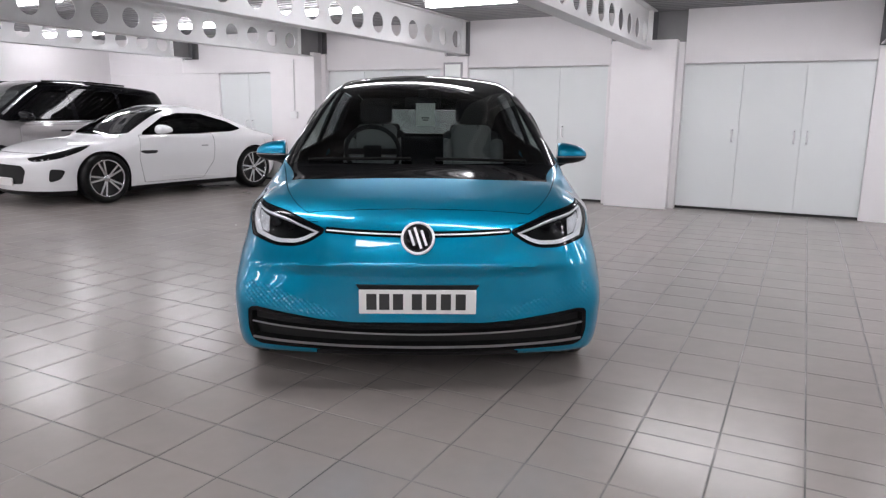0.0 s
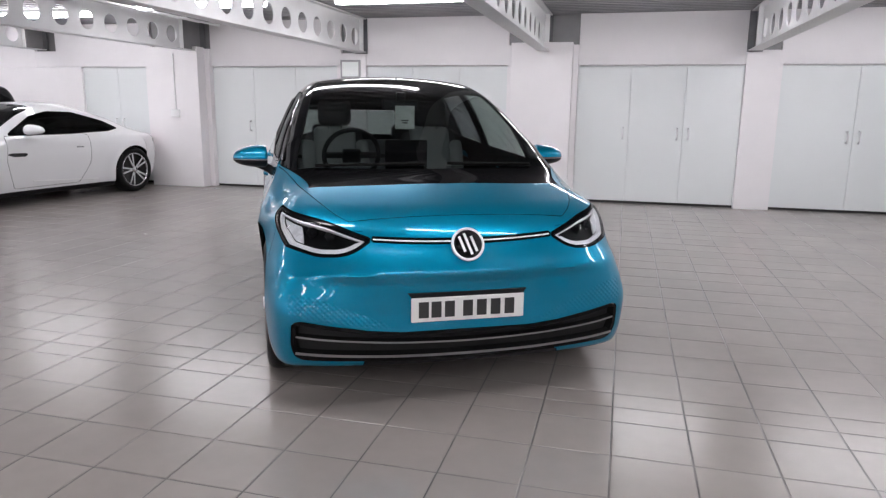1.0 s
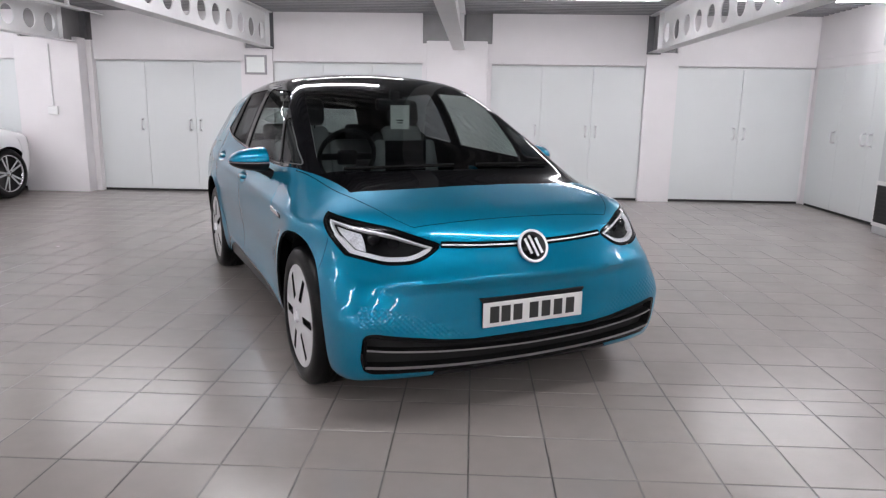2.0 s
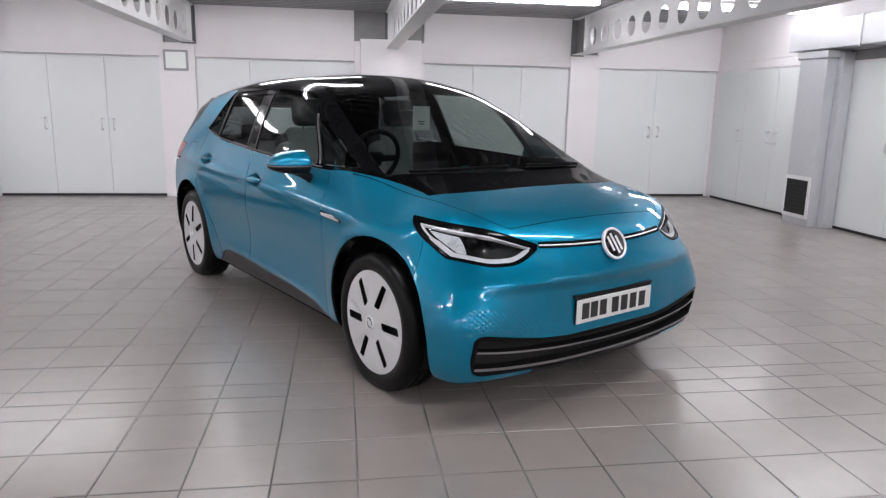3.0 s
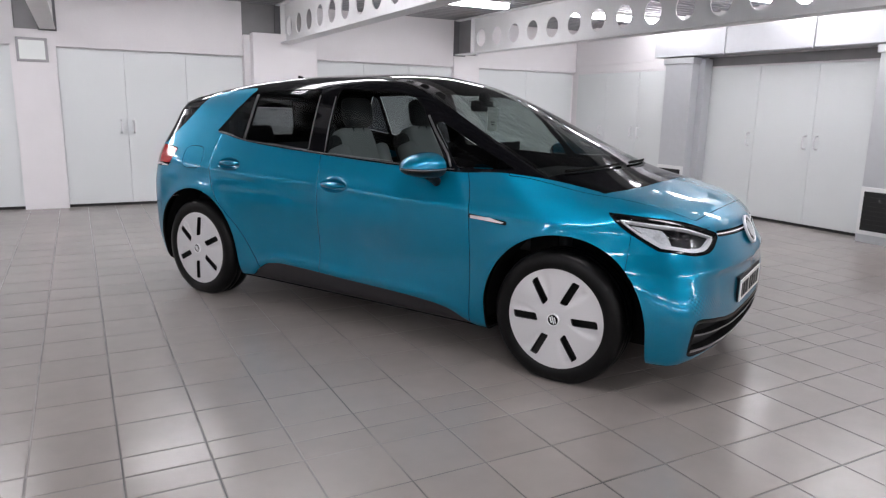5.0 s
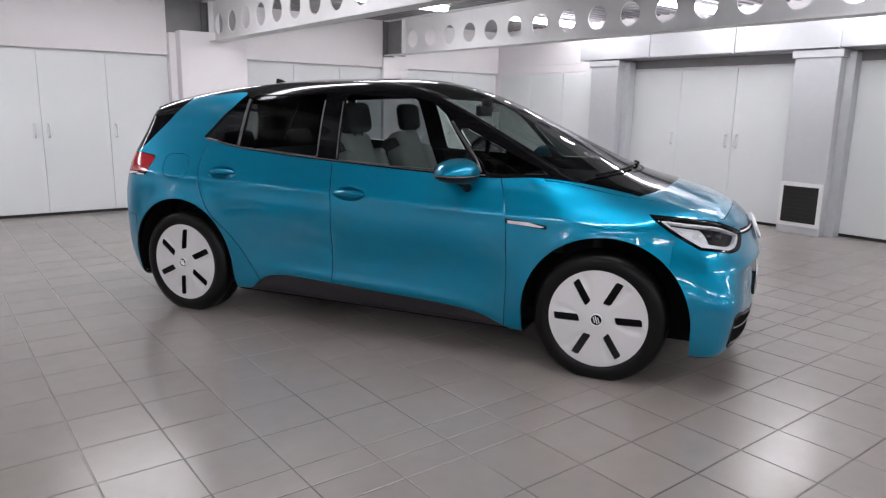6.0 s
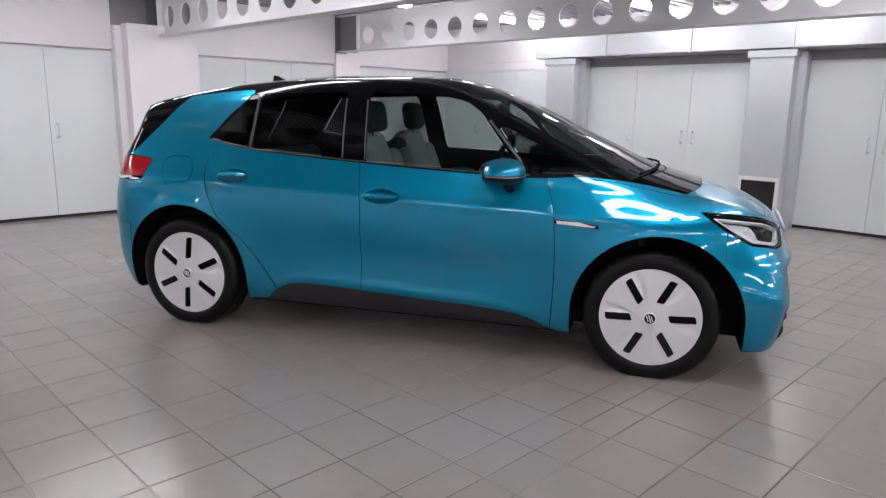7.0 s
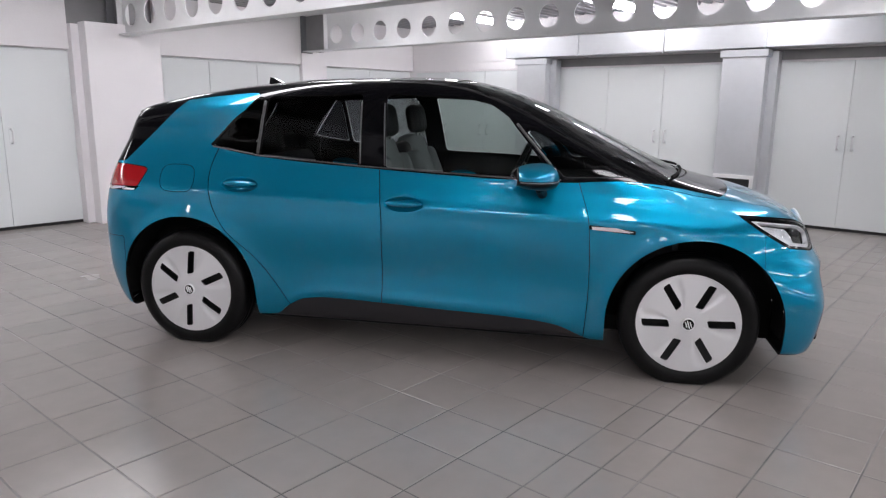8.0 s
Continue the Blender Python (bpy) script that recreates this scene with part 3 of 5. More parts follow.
nose_x = curve((0.1, 2.0), (0.2, 2.075), (0.3, 2.11), (0.45, 2.128), (0.57, 2.130), (0.61, 2.132), (0.66, 2.108), (0.70, 2.090), (0.745, 2.073), (0.80, 2.046), (0.85, 2.00), (0.95, 1.87), fair=0.012)
low_q = curve((0, 0), (0.3, 0.008), (0.5, 0.027), (0.65, 0.051), (0.765, 0.085), (0.84, 0.122), (0.88, 0.175), (0.91, 0.28), (0.96, 0.56), fair=0.03)
high_q = curve((0, 0), (0.2, 0.012), (0.42, 0.047), (0.56, 0.085), (0.68, 0.137), (0.762, 0.197), (0.82, 0.28), (0.87, 0.41), (0.95, 0.82), fair=0.03)
tail_x = curve((0.12, -1.92), (0.25, -2.01), (0.45, -2.07), (0.7, -2.078), (0.9, -2.04), (1.0, -2.0), (1.1, -1.95), (1.2, -1.905), (1.35, -1.885), (1.6, -1.87), fair=0.03)
tail_q = curve((0, 0), (0.4, 0.01), (0.6, 0.028), (0.75, 0.07), (0.85, 0.145), (0.9, 0.24), (0.97, 0.5), fair=0.03)

sill_z = curve((-1.0, 0.19), (-0.86, 0.205), (-0.78, 0.265), (-0.68, 0.312), (-0.55, 0.325), (0.0, 0.305), (0.55, 0.283), (0.72, 0.262), (0.86, 0.205), (1.0, 0.15))

def nose_q(a, z):
    t = np.clip((z - 0.41) / 0.36, 0, 1)
    t = t * t * (3 - 2 * t)
    return low_q(a) * (1 - t) + high_q(a) * t


def car_body(x, y, z):
    a = np.abs(y)
    w = plan_w(x) * side_w(z)
    up = np.clip((z - 0.95) / 0.3, 0, 1)
    w = w * (1 + (top_w(x) - 1) * up)
    between = np.clip(1 - (np.abs(x) / 0.95) ** 4, 0, 1)
    w = w - 0.020 * between * np.exp(-((z - 0.50) / 0.13) ** 2)
    over = z - (0.86 - 0.035 * x)
    w = w + 0.007 * np.exp(-(over / 0.024) ** 2) * np.clip(1 - (np.abs(x) / 1.7) ** 6, 0, 1)
    w = w - (0.07 + 0.21 * np.clip((x - 0.3) / 0.5, 0, 1)) * np.clip(over, 0, 0.13) * np.clip((1.80 - np.abs(x)) / 0.4, 0, 1)
    for cx in (AX, -AX):
        r = np.hypot(x - cx, z - WR)
        w = w + 0.013 * np.exp(-((r - 0.415) / 0.055) ** 2) * (1 - 0.85 * np.clip((x - 1.45) / 0.3, 0, 1)) * np.clip((z - 0.1) / 0.3, 0, 1)
    w = w + 0.010 * between * np.exp(-((z - sill_z(x) - 0.035) / 0.022) ** 2)
    side = a - w
    top = z - (top_z(x) - crown(x) * a * a)
    soft = 0.10 + 0.16 * np.clip((x - 0.9) / 0.6, 0, 1)
    f = smax(side, top, soft)
    dent = 0.020 * np.clip((0.614 - z) / 0.028, 0, 1) * np.clip((0.74 - a) / 0.22, 0, 1) * np.clip((z - 0.34) / 0.10, 0, 1)
    f = smax(f, x - (nose_x(z) - nose_q(a, z) - dent), 0.07)
    f = smax(f, tail_x(z) + tail_q(a) - x, 0.07)
    return smax(f, 0.175 - z, 0.04)


belt_z = curve((-1.4, 1.19), (-1.20, 1.140), (-0.95, 1.100), (-0.32, 1.055), (0.46, 1.018), (0.75, 1.010), (1.0, 1.024), (1.15, 1.014), (1.42, 0.967), (1.55, 0.935), (1.7, 0.8), (2.4, 0.4))
roof_edge_z = curve((-2.3, 1.28), (-1.90, 1.358), (-1.6, 1.398), (-1.35, 1.428), (-1.05, 1.452), (-1.0, 1.452), (0, 1.46))
glass_back = curve((1.0, -1.40), (1.13, -1.305), (1.15, -1.285), (1.30, -1.16), (1.44, -1.03), (1.6, -1.03))
cowl_edge = curve((0, 1.63), (0.3, 1.615), (0.5, 1.58), (0.65, 1.53), (0.75, 1.46), (0.80, 1.41), (0.85, 1.36), (0.95, 1.30))
screen_y = curve((0.0, 0.51), (0.15, 0.54), (0.5, 0.60), (0.9, 0.67), (1.1, 0.705), (1.6, 0.74))
hood_y = curve((1.0, 0.82), (1.3, 0.745), (1.5, 0.70), (1.7, 0.65), (1.85, 0.585), (1.95, 0.50), (2.2, 0.3))
door_front = curve((0.15, 0.868), (0.5, 0.885), (0.8, 0.873), (1.0, 0.815), (1.1, 0.78))
door_mid = curve((0.15, -0.235), (0.4, -0.225), (0.75, -0.222), (1.0, -0.245), (1.5, -0.30))
door_back = curve((0.15, -0.70), (0.34, -0.815), (0.53, -0.955), (0.71, -1.15), (0.85, -1.225), (1.0, -1.25), (1.15, -1.215), (1.3, -1.1))

SCREEN_TOP, SCREEN_LOW = 0.10, 1.42


def arch(cx, r=0.408):
    front = cx > 0
    cx, r, cz = (cx + 0.022, r + 0.024, WR - 0.012) if front else (cx - 0.011, r + 0.014, WR)

    def d(x, y, z):
        return np.maximum(np.hypot(x - cx, np.maximum(z - cz, 0)) - r, 0.45 - np.abs(y))
    return d


def side_poly(poly, s, soft=1, ymin=0.35):
    return lambda x, y, z: np.maximum(region(x, z, poly, soft), ymin - s * y)


def upper_black(x, y, z):
    a = np.abs(y)
    lower = belt_z(x) - z
    back = np.minimum(glass_back(z) - x, roof_edge_z(x) - z)
    return np.maximum(np.maximum(np.maximum(lower, back), x - cowl_edge(a)), np.where(x < -1.85, 0.5, -1))


def windscreen(x, y, z):
    a = np.abs(y)
    return np.maximum(np.maximum(a - screen_y(x), SCREEN_TOP - 0.10 * a * a - x), np.maximum(x - SCREEN_LOW + 0.35 * a * a, 0.9 - z))


def head_lamp(s):
    poly = [(0.415, 0.767), (0.50, 0.713), (0.56, 0.693), (0.66, 0.690), (0.76, 0.712), (0.92, 0.74), (0.98, 0.93), (0.86, 0.892), (0.78, 0.866), (0.615, 0.836), (0.50, 0.795)]
    side = [(1.575, 0.885), (1.70, 0.800), (1.81, 0.737), (1.95, 0.66), (2.4, 0.6), (2.4, 1.0), (1.7, 1.0)]
    return lambda x, y, z: np.maximum(np.maximum(region(np.abs(y), z, poly, 1), region(x, z, side, 1)), np.maximum(1.4 - x, 0.1 - s * y))


def grille_area(x, y, z):
    poly = [(-0.1, 0.358), (0.30, 0.355), (0.45, 0.366), (0.62, 0.392), (0.745, 0.414), (0.785, 0.405), (0.79, 0.30), (0.775, 0.245), (0.74, 0.226), (0.45, 0.217), (0.2, 0.207), (-0.1, 0.204)]
    return np.maximum(region(np.abs(y), z, poly, 0.5), 1.5 - x)


def nose_strip(x, y, z):
    line = 0.757 + 0.06 * y * y
    return np.maximum(np.maximum(np.abs(z - line) - 0.0115, np.abs(y) - 0.425), 1.9 - x)


car = thing("hatchback_car", "turquoise metallic electric hatchback with a black roof, parked on the tiles", "car", CAR)
V0, T0 = wrap(car_body, (-2.3, -1.1, 0.05), (2.5, 1.1, 1.8), (-1.35, -0.3, 0.45), (1.55, 0.3, 0.72), (164, 72, 62))
skin = Skin(car_body, V0, T0, car)
BLUE = [M["blue"], M["trim_inner"]]
GLOSS = [M["black_gloss"], M["trim_inner"]]
PLASTIC = [M["black_plastic"], M["trim_inner"]]

for cx in (AX, -AX):
    skin.take(arch(cx), 0.0)
skin.panel("underbody", lambda x, y, z: z - 0.186, PLASTIC, "black underbody")
for s in (-1, 1):
    skin.panel("sill", lambda x, y, z: np.maximum(np.maximum(z - sill_z(x), np.abs(x) - 0.99), 0.3 - s * y), [M["sill_grey"], M["trim_inner"]], "dark grey plastic sill", lift=-0.006)
lamps = {}
for s in (-1, 1):
    lamps[s] = refine(*skin.take(head_lamp(s), 0.006), car_body)
grille_skin = refine(*skin.take(grille_area, 0.006), car_body)
strip_skin = refine(*skin.take(nose_strip, 0.004), car_body)

# glass house
skin.panel("windscreen", windscreen, [M["glass_clear"], M["glass_in"]], "clear raked windscreen", gap=0.004, depth=0.005, lift=-0.002)
GLASSES = [
    ("quarter_glass", [(-1.262, 1.158), (-1.10, 1.132), (-0.990, 1.115), (-0.995, 1.428), (-1.035, 1.428)], "glass_dark", "small dark tinted rear quarter glass"),
    ("rear_door_glass", [(-0.955, 1.112), (-0.365, 1.072), (-0.40, 1.448), (-0.965, 1.428)], "glass_privacy", "dark tinted rear door window"),
    ("front_door_glass", [(-0.215, 1.062), (0.655, 1.030), (0.63, 1.09), (0.42, 1.345), (0.33, 1.405), (0.22, 1.430), (-0.255, 1.450)], "glass_side", "clear front door window"),
    ("front_quarter_glass", [(0.735, 1.035), (1.07, 1.045), (0.80, 1.165), (0.56, 1.275), (0.53, 1.265)], "glass_quarter", "small dark triangular front quarter window"),
]
for s in (-1, 1):
    for name, poly, g, label in GLASSES:
        skin.panel(name, side_poly(poly, s, 0.5), [M[g], M["glass_in"]], label, gap=0.006, depth=0.004, lift=-0.003)
skin.panel("cowl_panel", lambda x, y, z: np.maximum(upper_black(x, y, z), SCREEN_LOW + 0.005 - 0.35 * y * y - x), [M["cowl_black"], M["trim_inner"]], "gloss black cowl panel below the screen", gap=0.003)
skin.panel("roof", upper_black, GLOSS, "gloss black roof, pillars and cowl panel", gap=0.003)

# blue panels
HANDLES = ((-1.055, 0.945), (-0.10, 0.872))
bowls = []
for s in (-1, 1):
    for hx, hz in HANDLES:
        def bowl(x, y, z, hx=hx, hz=hz, s=s):
            return np.maximum((np.hypot((x - hx) / 0.112, (z - hz) / 0.040) - 1) * 0.04, 0.3 - s * y)
        bowls.append((bowl, *refine(*skin.take(bowl, 0.0), car_body)))
for s in (-1, 1):
    skin.panel("front_door", lambda x, y, z: np.maximum(np.maximum(x - door_front(z), door_mid(z) - x), np.maximum(0.3 - s * y, z - 1.2)), BLUE, "turquoise front door", turn_in=0.0008)
    skin.panel("rear_door", lambda x, y, z: np.maximum(np.maximum(x - door_mid(z), door_back(z) - x), np.maximum(0.3 - s * y, z - 1.3)), BLUE, "turquoise rear door", turn_in=0.0008)
skin.panel("bonnet", lambda x, y, z: np.maximum(np.maximum(np.abs(y) - hood_y(x), x - 1.955 + 0.10 * y * y), np.maximum(1.05 - x, 0.7 - z)), BLUE, "turquoise bonnet", gap=0.003)
HEX = [M["blue_relief"], M["trim_inner"]]
for s in (-1, 1):
    skin.panel("relief_panel", lambda x, y, z: np.maximum(region(np.abs(y), z, [(0.30, 0.372), (0.46, 0.382), (0.62, 0.408), (0.745, 0.430), (0.80, 0.44), (0.80, 0.535), (0.68, 0.52), (0.50, 0.45)], 0.5), np.maximum(1.7 - x, -s * y)), HEX, "turquoise honeycomb relief on the bumper", gap=0.0)
skin.panel("lower_lip", lambda x, y, z: np.maximum(np.maximum(z - 0.212, np.abs(y) - 0.47), 1.7 - x), PLASTIC, "black lower lip under the air intake")
skin.panel("front_bumper", lambda x, y, z: np.maximum(1.72 - x, z - 0.80 - np.where(np.abs(y) < 0.45, 0.2, 0.0)), BLUE, "turquoise front bumper", gap=0.002)
for s in (-1, 1):
    skin.panel("front_wing", lambda x, y, z: np.maximum(0.75 - x, -s * y), BLUE, "turquoise front wing", gap=0.003)
for s in (-1, 1):
    skin.panel("reverse_lamp", side_poly([(-1.66, 0.915), (-1.72, 0.893), (-2.2, 0.885), (-2.2, 0.915)], s, 0.2, 0.45), [M["led"], M["trim_inner"]], "pale strip under the tail lamp", gap=0.003)
    skin.panel("tail_lamp", side_poly([(-1.640, 1.022), (-1.70, 0.905), (-2.2, 0.890), (-2.2, 1.05), (-1.8, 1.040)], s, 1, 0.45), [M["red_lens"], M["trim_inner"]], "red tail lamp", gap=0.005)
    skin.panel("fuel_flap" if s < 0 else "flap_panel", side_poly([(-1.56, 1.045), (-1.345, 1.045), (-1.335, 0.895), (-1.55, 0.895)], s, 2), BLUE, "turquoise charging flap", gap=0.003)
skin.panel("rear_window", lambda x, y, z: np.maximum(np.maximum(x + 1.5, np.abs(y) - 0.56 + 0.25 * (z - 1.1)), np.maximum(1.085 - z, z - 1.315)), [M["glass_clear"], M["glass_in"]], "clear rear window", depth=0.005, lift=-0.004)
skin.panel("tailgate_trim", lambda x, y, z: np.maximum((x + 1.80 - 0.88 * (z - 1.07)) * 0.75, 1.055 - z), GLOSS, "gloss black tailgate surround", gap=0.003)
skin.panel("rear_bumper", lambda x, y, z: np.maximum(x + 1.80, z - 0.62), BLUE, "turquoise rear bumper", gap=0.003)
skin.panel("tailgate", lambda x, y, z: np.maximum(x + 1.72, np.abs(y) - 0.70), BLUE, "turquoise tailgate", gap=0.003)
for s in (-1, 1):
    skin.panel("quarter_panel", lambda x, y, z: -s * y, BLUE, "turquoise rear quarter panel", gap=0.0)

# roof spoiler
sp = bmesh.new()
rows_sp = []
for i in range(21):
    y = -0.60 + 0.06 * i
    xe = -1.935 + 0.28 * y * y
    zt = 1.377 - 0.09 * y * y
    rows_sp.append([sp.verts.new(p) for p in ((-1.66, y, 1.443 - 0.15 * y * y), (xe + 0.02, y, zt + 0.004), (xe, y, zt - 0.008), (xe + 0.05, y, zt - 0.028), (-1.66, y, 1.385 - 0.15 * y * y))])
for a, b in zip(rows_sp, rows_sp[1:]):
    for k in range(5):
        sp.faces.new((a[k], a[(k + 1) % 5], b[(k + 1) % 5], b[k]))
sp.faces.new(rows_sp[0])
sp.faces.new(rows_sp[-1])
part("roof_spoiler", sp, M["black_gloss"], car, "gloss black roof spoiler")

# shark fin aerial
fin = bmesh.new()
prof = [(-1.262, 0.0), (-1.085, 0.0), (-1.14, 0.014), (-1.225, 0.056), (-1.26, 0.062)]
f0 = [fin.verts.new((x, -0.022 * (1 - z / 0.075), 1.504 + z)) for x, z in prof]
f1 = [fin.verts.new((x, 0.022 * (1 - z / 0.075), 1.504 + z)) for x, z in prof]
for i in range(5):
    fin.faces.new((f0[i], f0[(i + 1) % 5], f1[(i + 1) % 5], f1[i]))
fin.faces.new(f0)
fin.faces.new(f1)
part("aerial", fin, M["black_gloss"], car, "black shark fin aerial")

# head lamps: dark bowl, bright running light along its edge, projector and clear lens
for s in (-1, 1):
    V, T = lamps[s]
    lamp = shell("head_lamp", V, T, car_body, [M["lens_dark"], M["trim_inner"]], car, "wide head lamp with a bright running light", depth=0.01, lift=-0.045)
    d = head_lamp(s)(*V.T)
    Vr, Tr = clip(V, T, np.abs(d + 0.0225) - np.where(V[:, 2] < 0.755 + 0.13 * (np.abs(V[:, 1]) - 0.5), 0.009, 0.0035))
    shell("running_light", Vr, Tr, car_body, [M["led"], M["led"]], lamp, "white light guide", depth=0.02, lift=-0.012)
    rim_v, rim_t = clip(V, T, -0.0125 - d)
    shell("rim", rim_v, rim_t, car_body, [M["black_gloss"], M["trim_inner"]], lamp, depth=0.05, lift=-0.002)
    for yy, zz, r in ((0.59, 0.762, 0.026), (0.665, 0.775, 0.028)):
        xx = float(nose_x(np.array(zz)) - nose_q(np.array(yy), np.array(zz))) - 0.055
        part("projector", lathe([(0.004, 0.012), (r * 0.6, 0.010), (r * 0.75, 0.0), (r, 0.0), (r, -0.05)], 24), M["black_gloss"], lamp, "round dark projector", pose(xx, s * yy, zz, 0, 0, -90 - s * 25), True)
    Vi, Ti = clip(V, T, np.maximum(d + 0.036, 0.735 - np.abs(V[:, 1])))
    shell("reflector", Vi, Ti, car_body, [M["lamp_grey"], M["lamp_grey"]], lamp, "silver reflector", depth=0.006, lift=-0.03)
    Vl, Tl = clip(V, T, d + 0.012)
    shell("lens", Vl, Tl, car_body, [M["lens"], M["glass_in"]], lamp, "clear lens", depth=0.003, lift=-0.003)

# lower grille
V, T = grille_skin
gr = shell("lower_grille", V, T, car_body, [M["vent"], M["trim_inner"]], car, "black lower air intake with slats", depth=0.012, lift=-0.04)
d = grille_area(*V.T)
Vr, Tr = clip(V, T, -0.016 - d)
shell("rim", Vr, Tr, car_body, GLOSS, gr, depth=0.05, lift=0.0)
# the trim strip's pale grey includes the reflection on its gloss black
for off, hw, nm, mt, lf in ((0.300, 0.0045, "slat", "grille_line", 0.0), (0.236, 0.007, "trim_strip", "grille_line", 0.006)):
    line = off + (0.07 if off > 0.25 else 0.045) * V[:, 1] ** 2
    Vs, Ts = clip(V, T, np.maximum(np.abs(V[:, 2] - line) - hw, np.abs(V[:, 1]) - 0.77))
    shell(nm, Vs, Ts, car_body, [M[mt], M["trim_inner"]], gr, depth=0.035, lift=lf)
V, T = strip_skin
ns = shell("nose_strip", V, T, car_body, GLOSS, car, "black strip with a thin bright line across the nose", depth=0.02, lift=-0.004)
Vc, Tc = clip(V, T, np.maximum(np.abs(V[:, 2] - 0.757 - 0.06 * V[:, 1] ** 2) - 0.003, np.abs(V[:, 1]) - 0.42))
shell("bright_line", Vc, Tc, car_body, [M["led"], M["led"]], ns, depth=0.006, lift=0.0)


def emblem(parent, m, r):
    """A plain round badge: a bright ring round a dark disc with slanted bright bars."""
    e = part("badge", lathe([(r * 0.9, 0.0), (r * 0.9, 0.006), (0.001, 0.006)], 32), M["black_gloss"], parent, "round black badge", m, True)
    part("ring", lathe([(r * 0.84, 0.004), (r * 0.86, 0.010), (r * 0.98, 0.010), (r, 0.006), (r, -0.004), (r * 0.84, -0.004)], 40), M["led"], e, "bright ring", smooth=True)
    for k, (x, h) in enumerate(((-0.36, 0.8), (0.0, 1.1), (0.36, 0.8))):
        bar = box(-r * 0.075, r * 0.075, 0.005, 0.010, -r * h * 0.6, r * h * 0.6)
        part("bar", bar, M["led"], e, m=pose(x * r, 0, 0, 0, 18, 0))
    return e


emblem(car, pose(2.084, 0, 0.744, 0, 0, -90) @ pose(0, 0, 0, 24, 0, 0), 0.077)
plate = part("number_plate", box(-0.265, 0.265, 0.0, 0.006, -0.056, 0.056, 0.002, 1), M["plate_white"], car, "white number plate with black bars", pose(2.114, 0, 0.458, 0, 0, -90))
for i, x in enumerate((-0.195, -0.128, -0.062, 0.003, 0.088, 0.150, 0.208)):
    part("character_bar", box(-0.023, 0.023, 0.006, 0.008, -0.037, 0.037), M["ink"], plate, m=pose(x, 0, 0))
plinth = bmesh.new()
pv = [[plinth.verts.new((x, y, z)) for x, z in ((-0.278, 0.076), (0.278, 0.076), (0.262, 0.055), (0.262, -0.058), (-0.262, -0.058), (-0.262, 0.055))] for y in (-0.05, 0.0)]
for k in range(6):
    plinth.faces.new((pv[0][k], pv[0][(k + 1) % 6], pv[1][(k + 1) % 6], pv[1][k]))
plinth.faces.new(pv[0])
plinth.faces.new(pv[1])
part("plate_holder", plinth, M["black_plastic"], car, "black plate holder", pose(2.113, 0, 0.458, 0, 0, -90))


# wheels
def covered_wheel(parent, x, s, phase):
    """Tyre, rim and a pale cover with six dark slots; s is the side it faces."""
    w = thing("wheel", "", "", None)
    w.parent = parent
    w.matrix_basis = pose(x, s * 0.792, WR - 0.008, 0, 0, 0 if s > 0 else 180)
    R = WR + 0.011
    tyre = lathe([(0.235, -0.10), (0.29, -0.108), (0.315, -0.10), (R - 0.006, -0.085), (R, -0.06), (R, -0.02), (R - 0.006, -0.017), (R - 0.006, -0.011), (R, -0.008), (R, 0.02), (R - 0.006, 0.023), (R - 0.006, 0.029), (R, 0.032), (R, 0.06), (R - 0.006, 0.085), (0.322, 0.101), (0.295, 0.109), (0.268, 0.107), (0.252, 0.096), (0.235, 0.08)], 72)
    for v in tyre.verts:  # the tread lies flat on the floor
        v.co.z = max(v.co.z, 0.008 - WR)
    part("tyre", tyre, M["rubber"], w, "black tyre", smooth=True)
    part("rim", lathe([(0.24, -0.09), (0.24, 0.075), (0.2, 0.04), (0.02, 0.03)], 40), M["black_plastic"], w, "dark rim behind the cover", smooth=True)
    nr, na = 26, 144
    rr = np.linspace(0.0, 0.255, nr + 1)
    V, T = [], []
    for i, r in enumerate(rr):
        for k in range(na):
            a = 2 * math.pi * k / na
            V.append((r * math.cos(a), 0.0, r * math.sin(a)))
    for i in range(nr):
        for k in range(na):
            p, q, u, v = i * na + k, i * na + (k + 1) % na, (i + 1) * na + (k + 1) % na, (i + 1) * na + k
            T += [(p, u, q), (p, v, u)]
    V, T = np.array(V), np.array(T)
    slot = np.full(len(V), 1.0)
    step = np.full(len(V), 1.0)
    for k in range(6):
        a = math.radians(60 * k + phase + 3)
        ux = V[:, 0] * math.cos(a) + V[:, 2] * math.sin(a)
        uy = -V[:, 0] * math.sin(a) + V[:, 2] * math.cos(a)
        slot = np.minimum(slot, region(ux, uy, [(0.087, -0.022), (0.221, -0.027), (0.229, 0.011), (0.100, 0.016)], 0.15))
        step = np.minimum(step, region(ux, uy, [(0.06, 0.006), (0.24, 0.012), (0.235, 0.07), (0.15, 0.06)], 1))
    r = np.hypot(V[:, 0], V[:, 2])
    V[:, 1] = 0.098 + 0.012 * np.cos(r / 0.254 * 1.45) - 0.006 * np.clip(-step / 0.02, 0, 1)
    Vc, Tc = clip(V, T, -slot)
    c = shell("wheel_cover", Vc, Tc, lambda x, y, z: y, [M["cover"], M["black_plastic"]], w, "pale silver wheel cover with six slots", depth=0.014)
    part("back_disc", lathe([(0.25, 0.072), (0.25, 0.078), (0.001, 0.078)], 40), M["vent"], w)
    emblem(w, pose(0, 0.112, 0), 0.032)
    return w


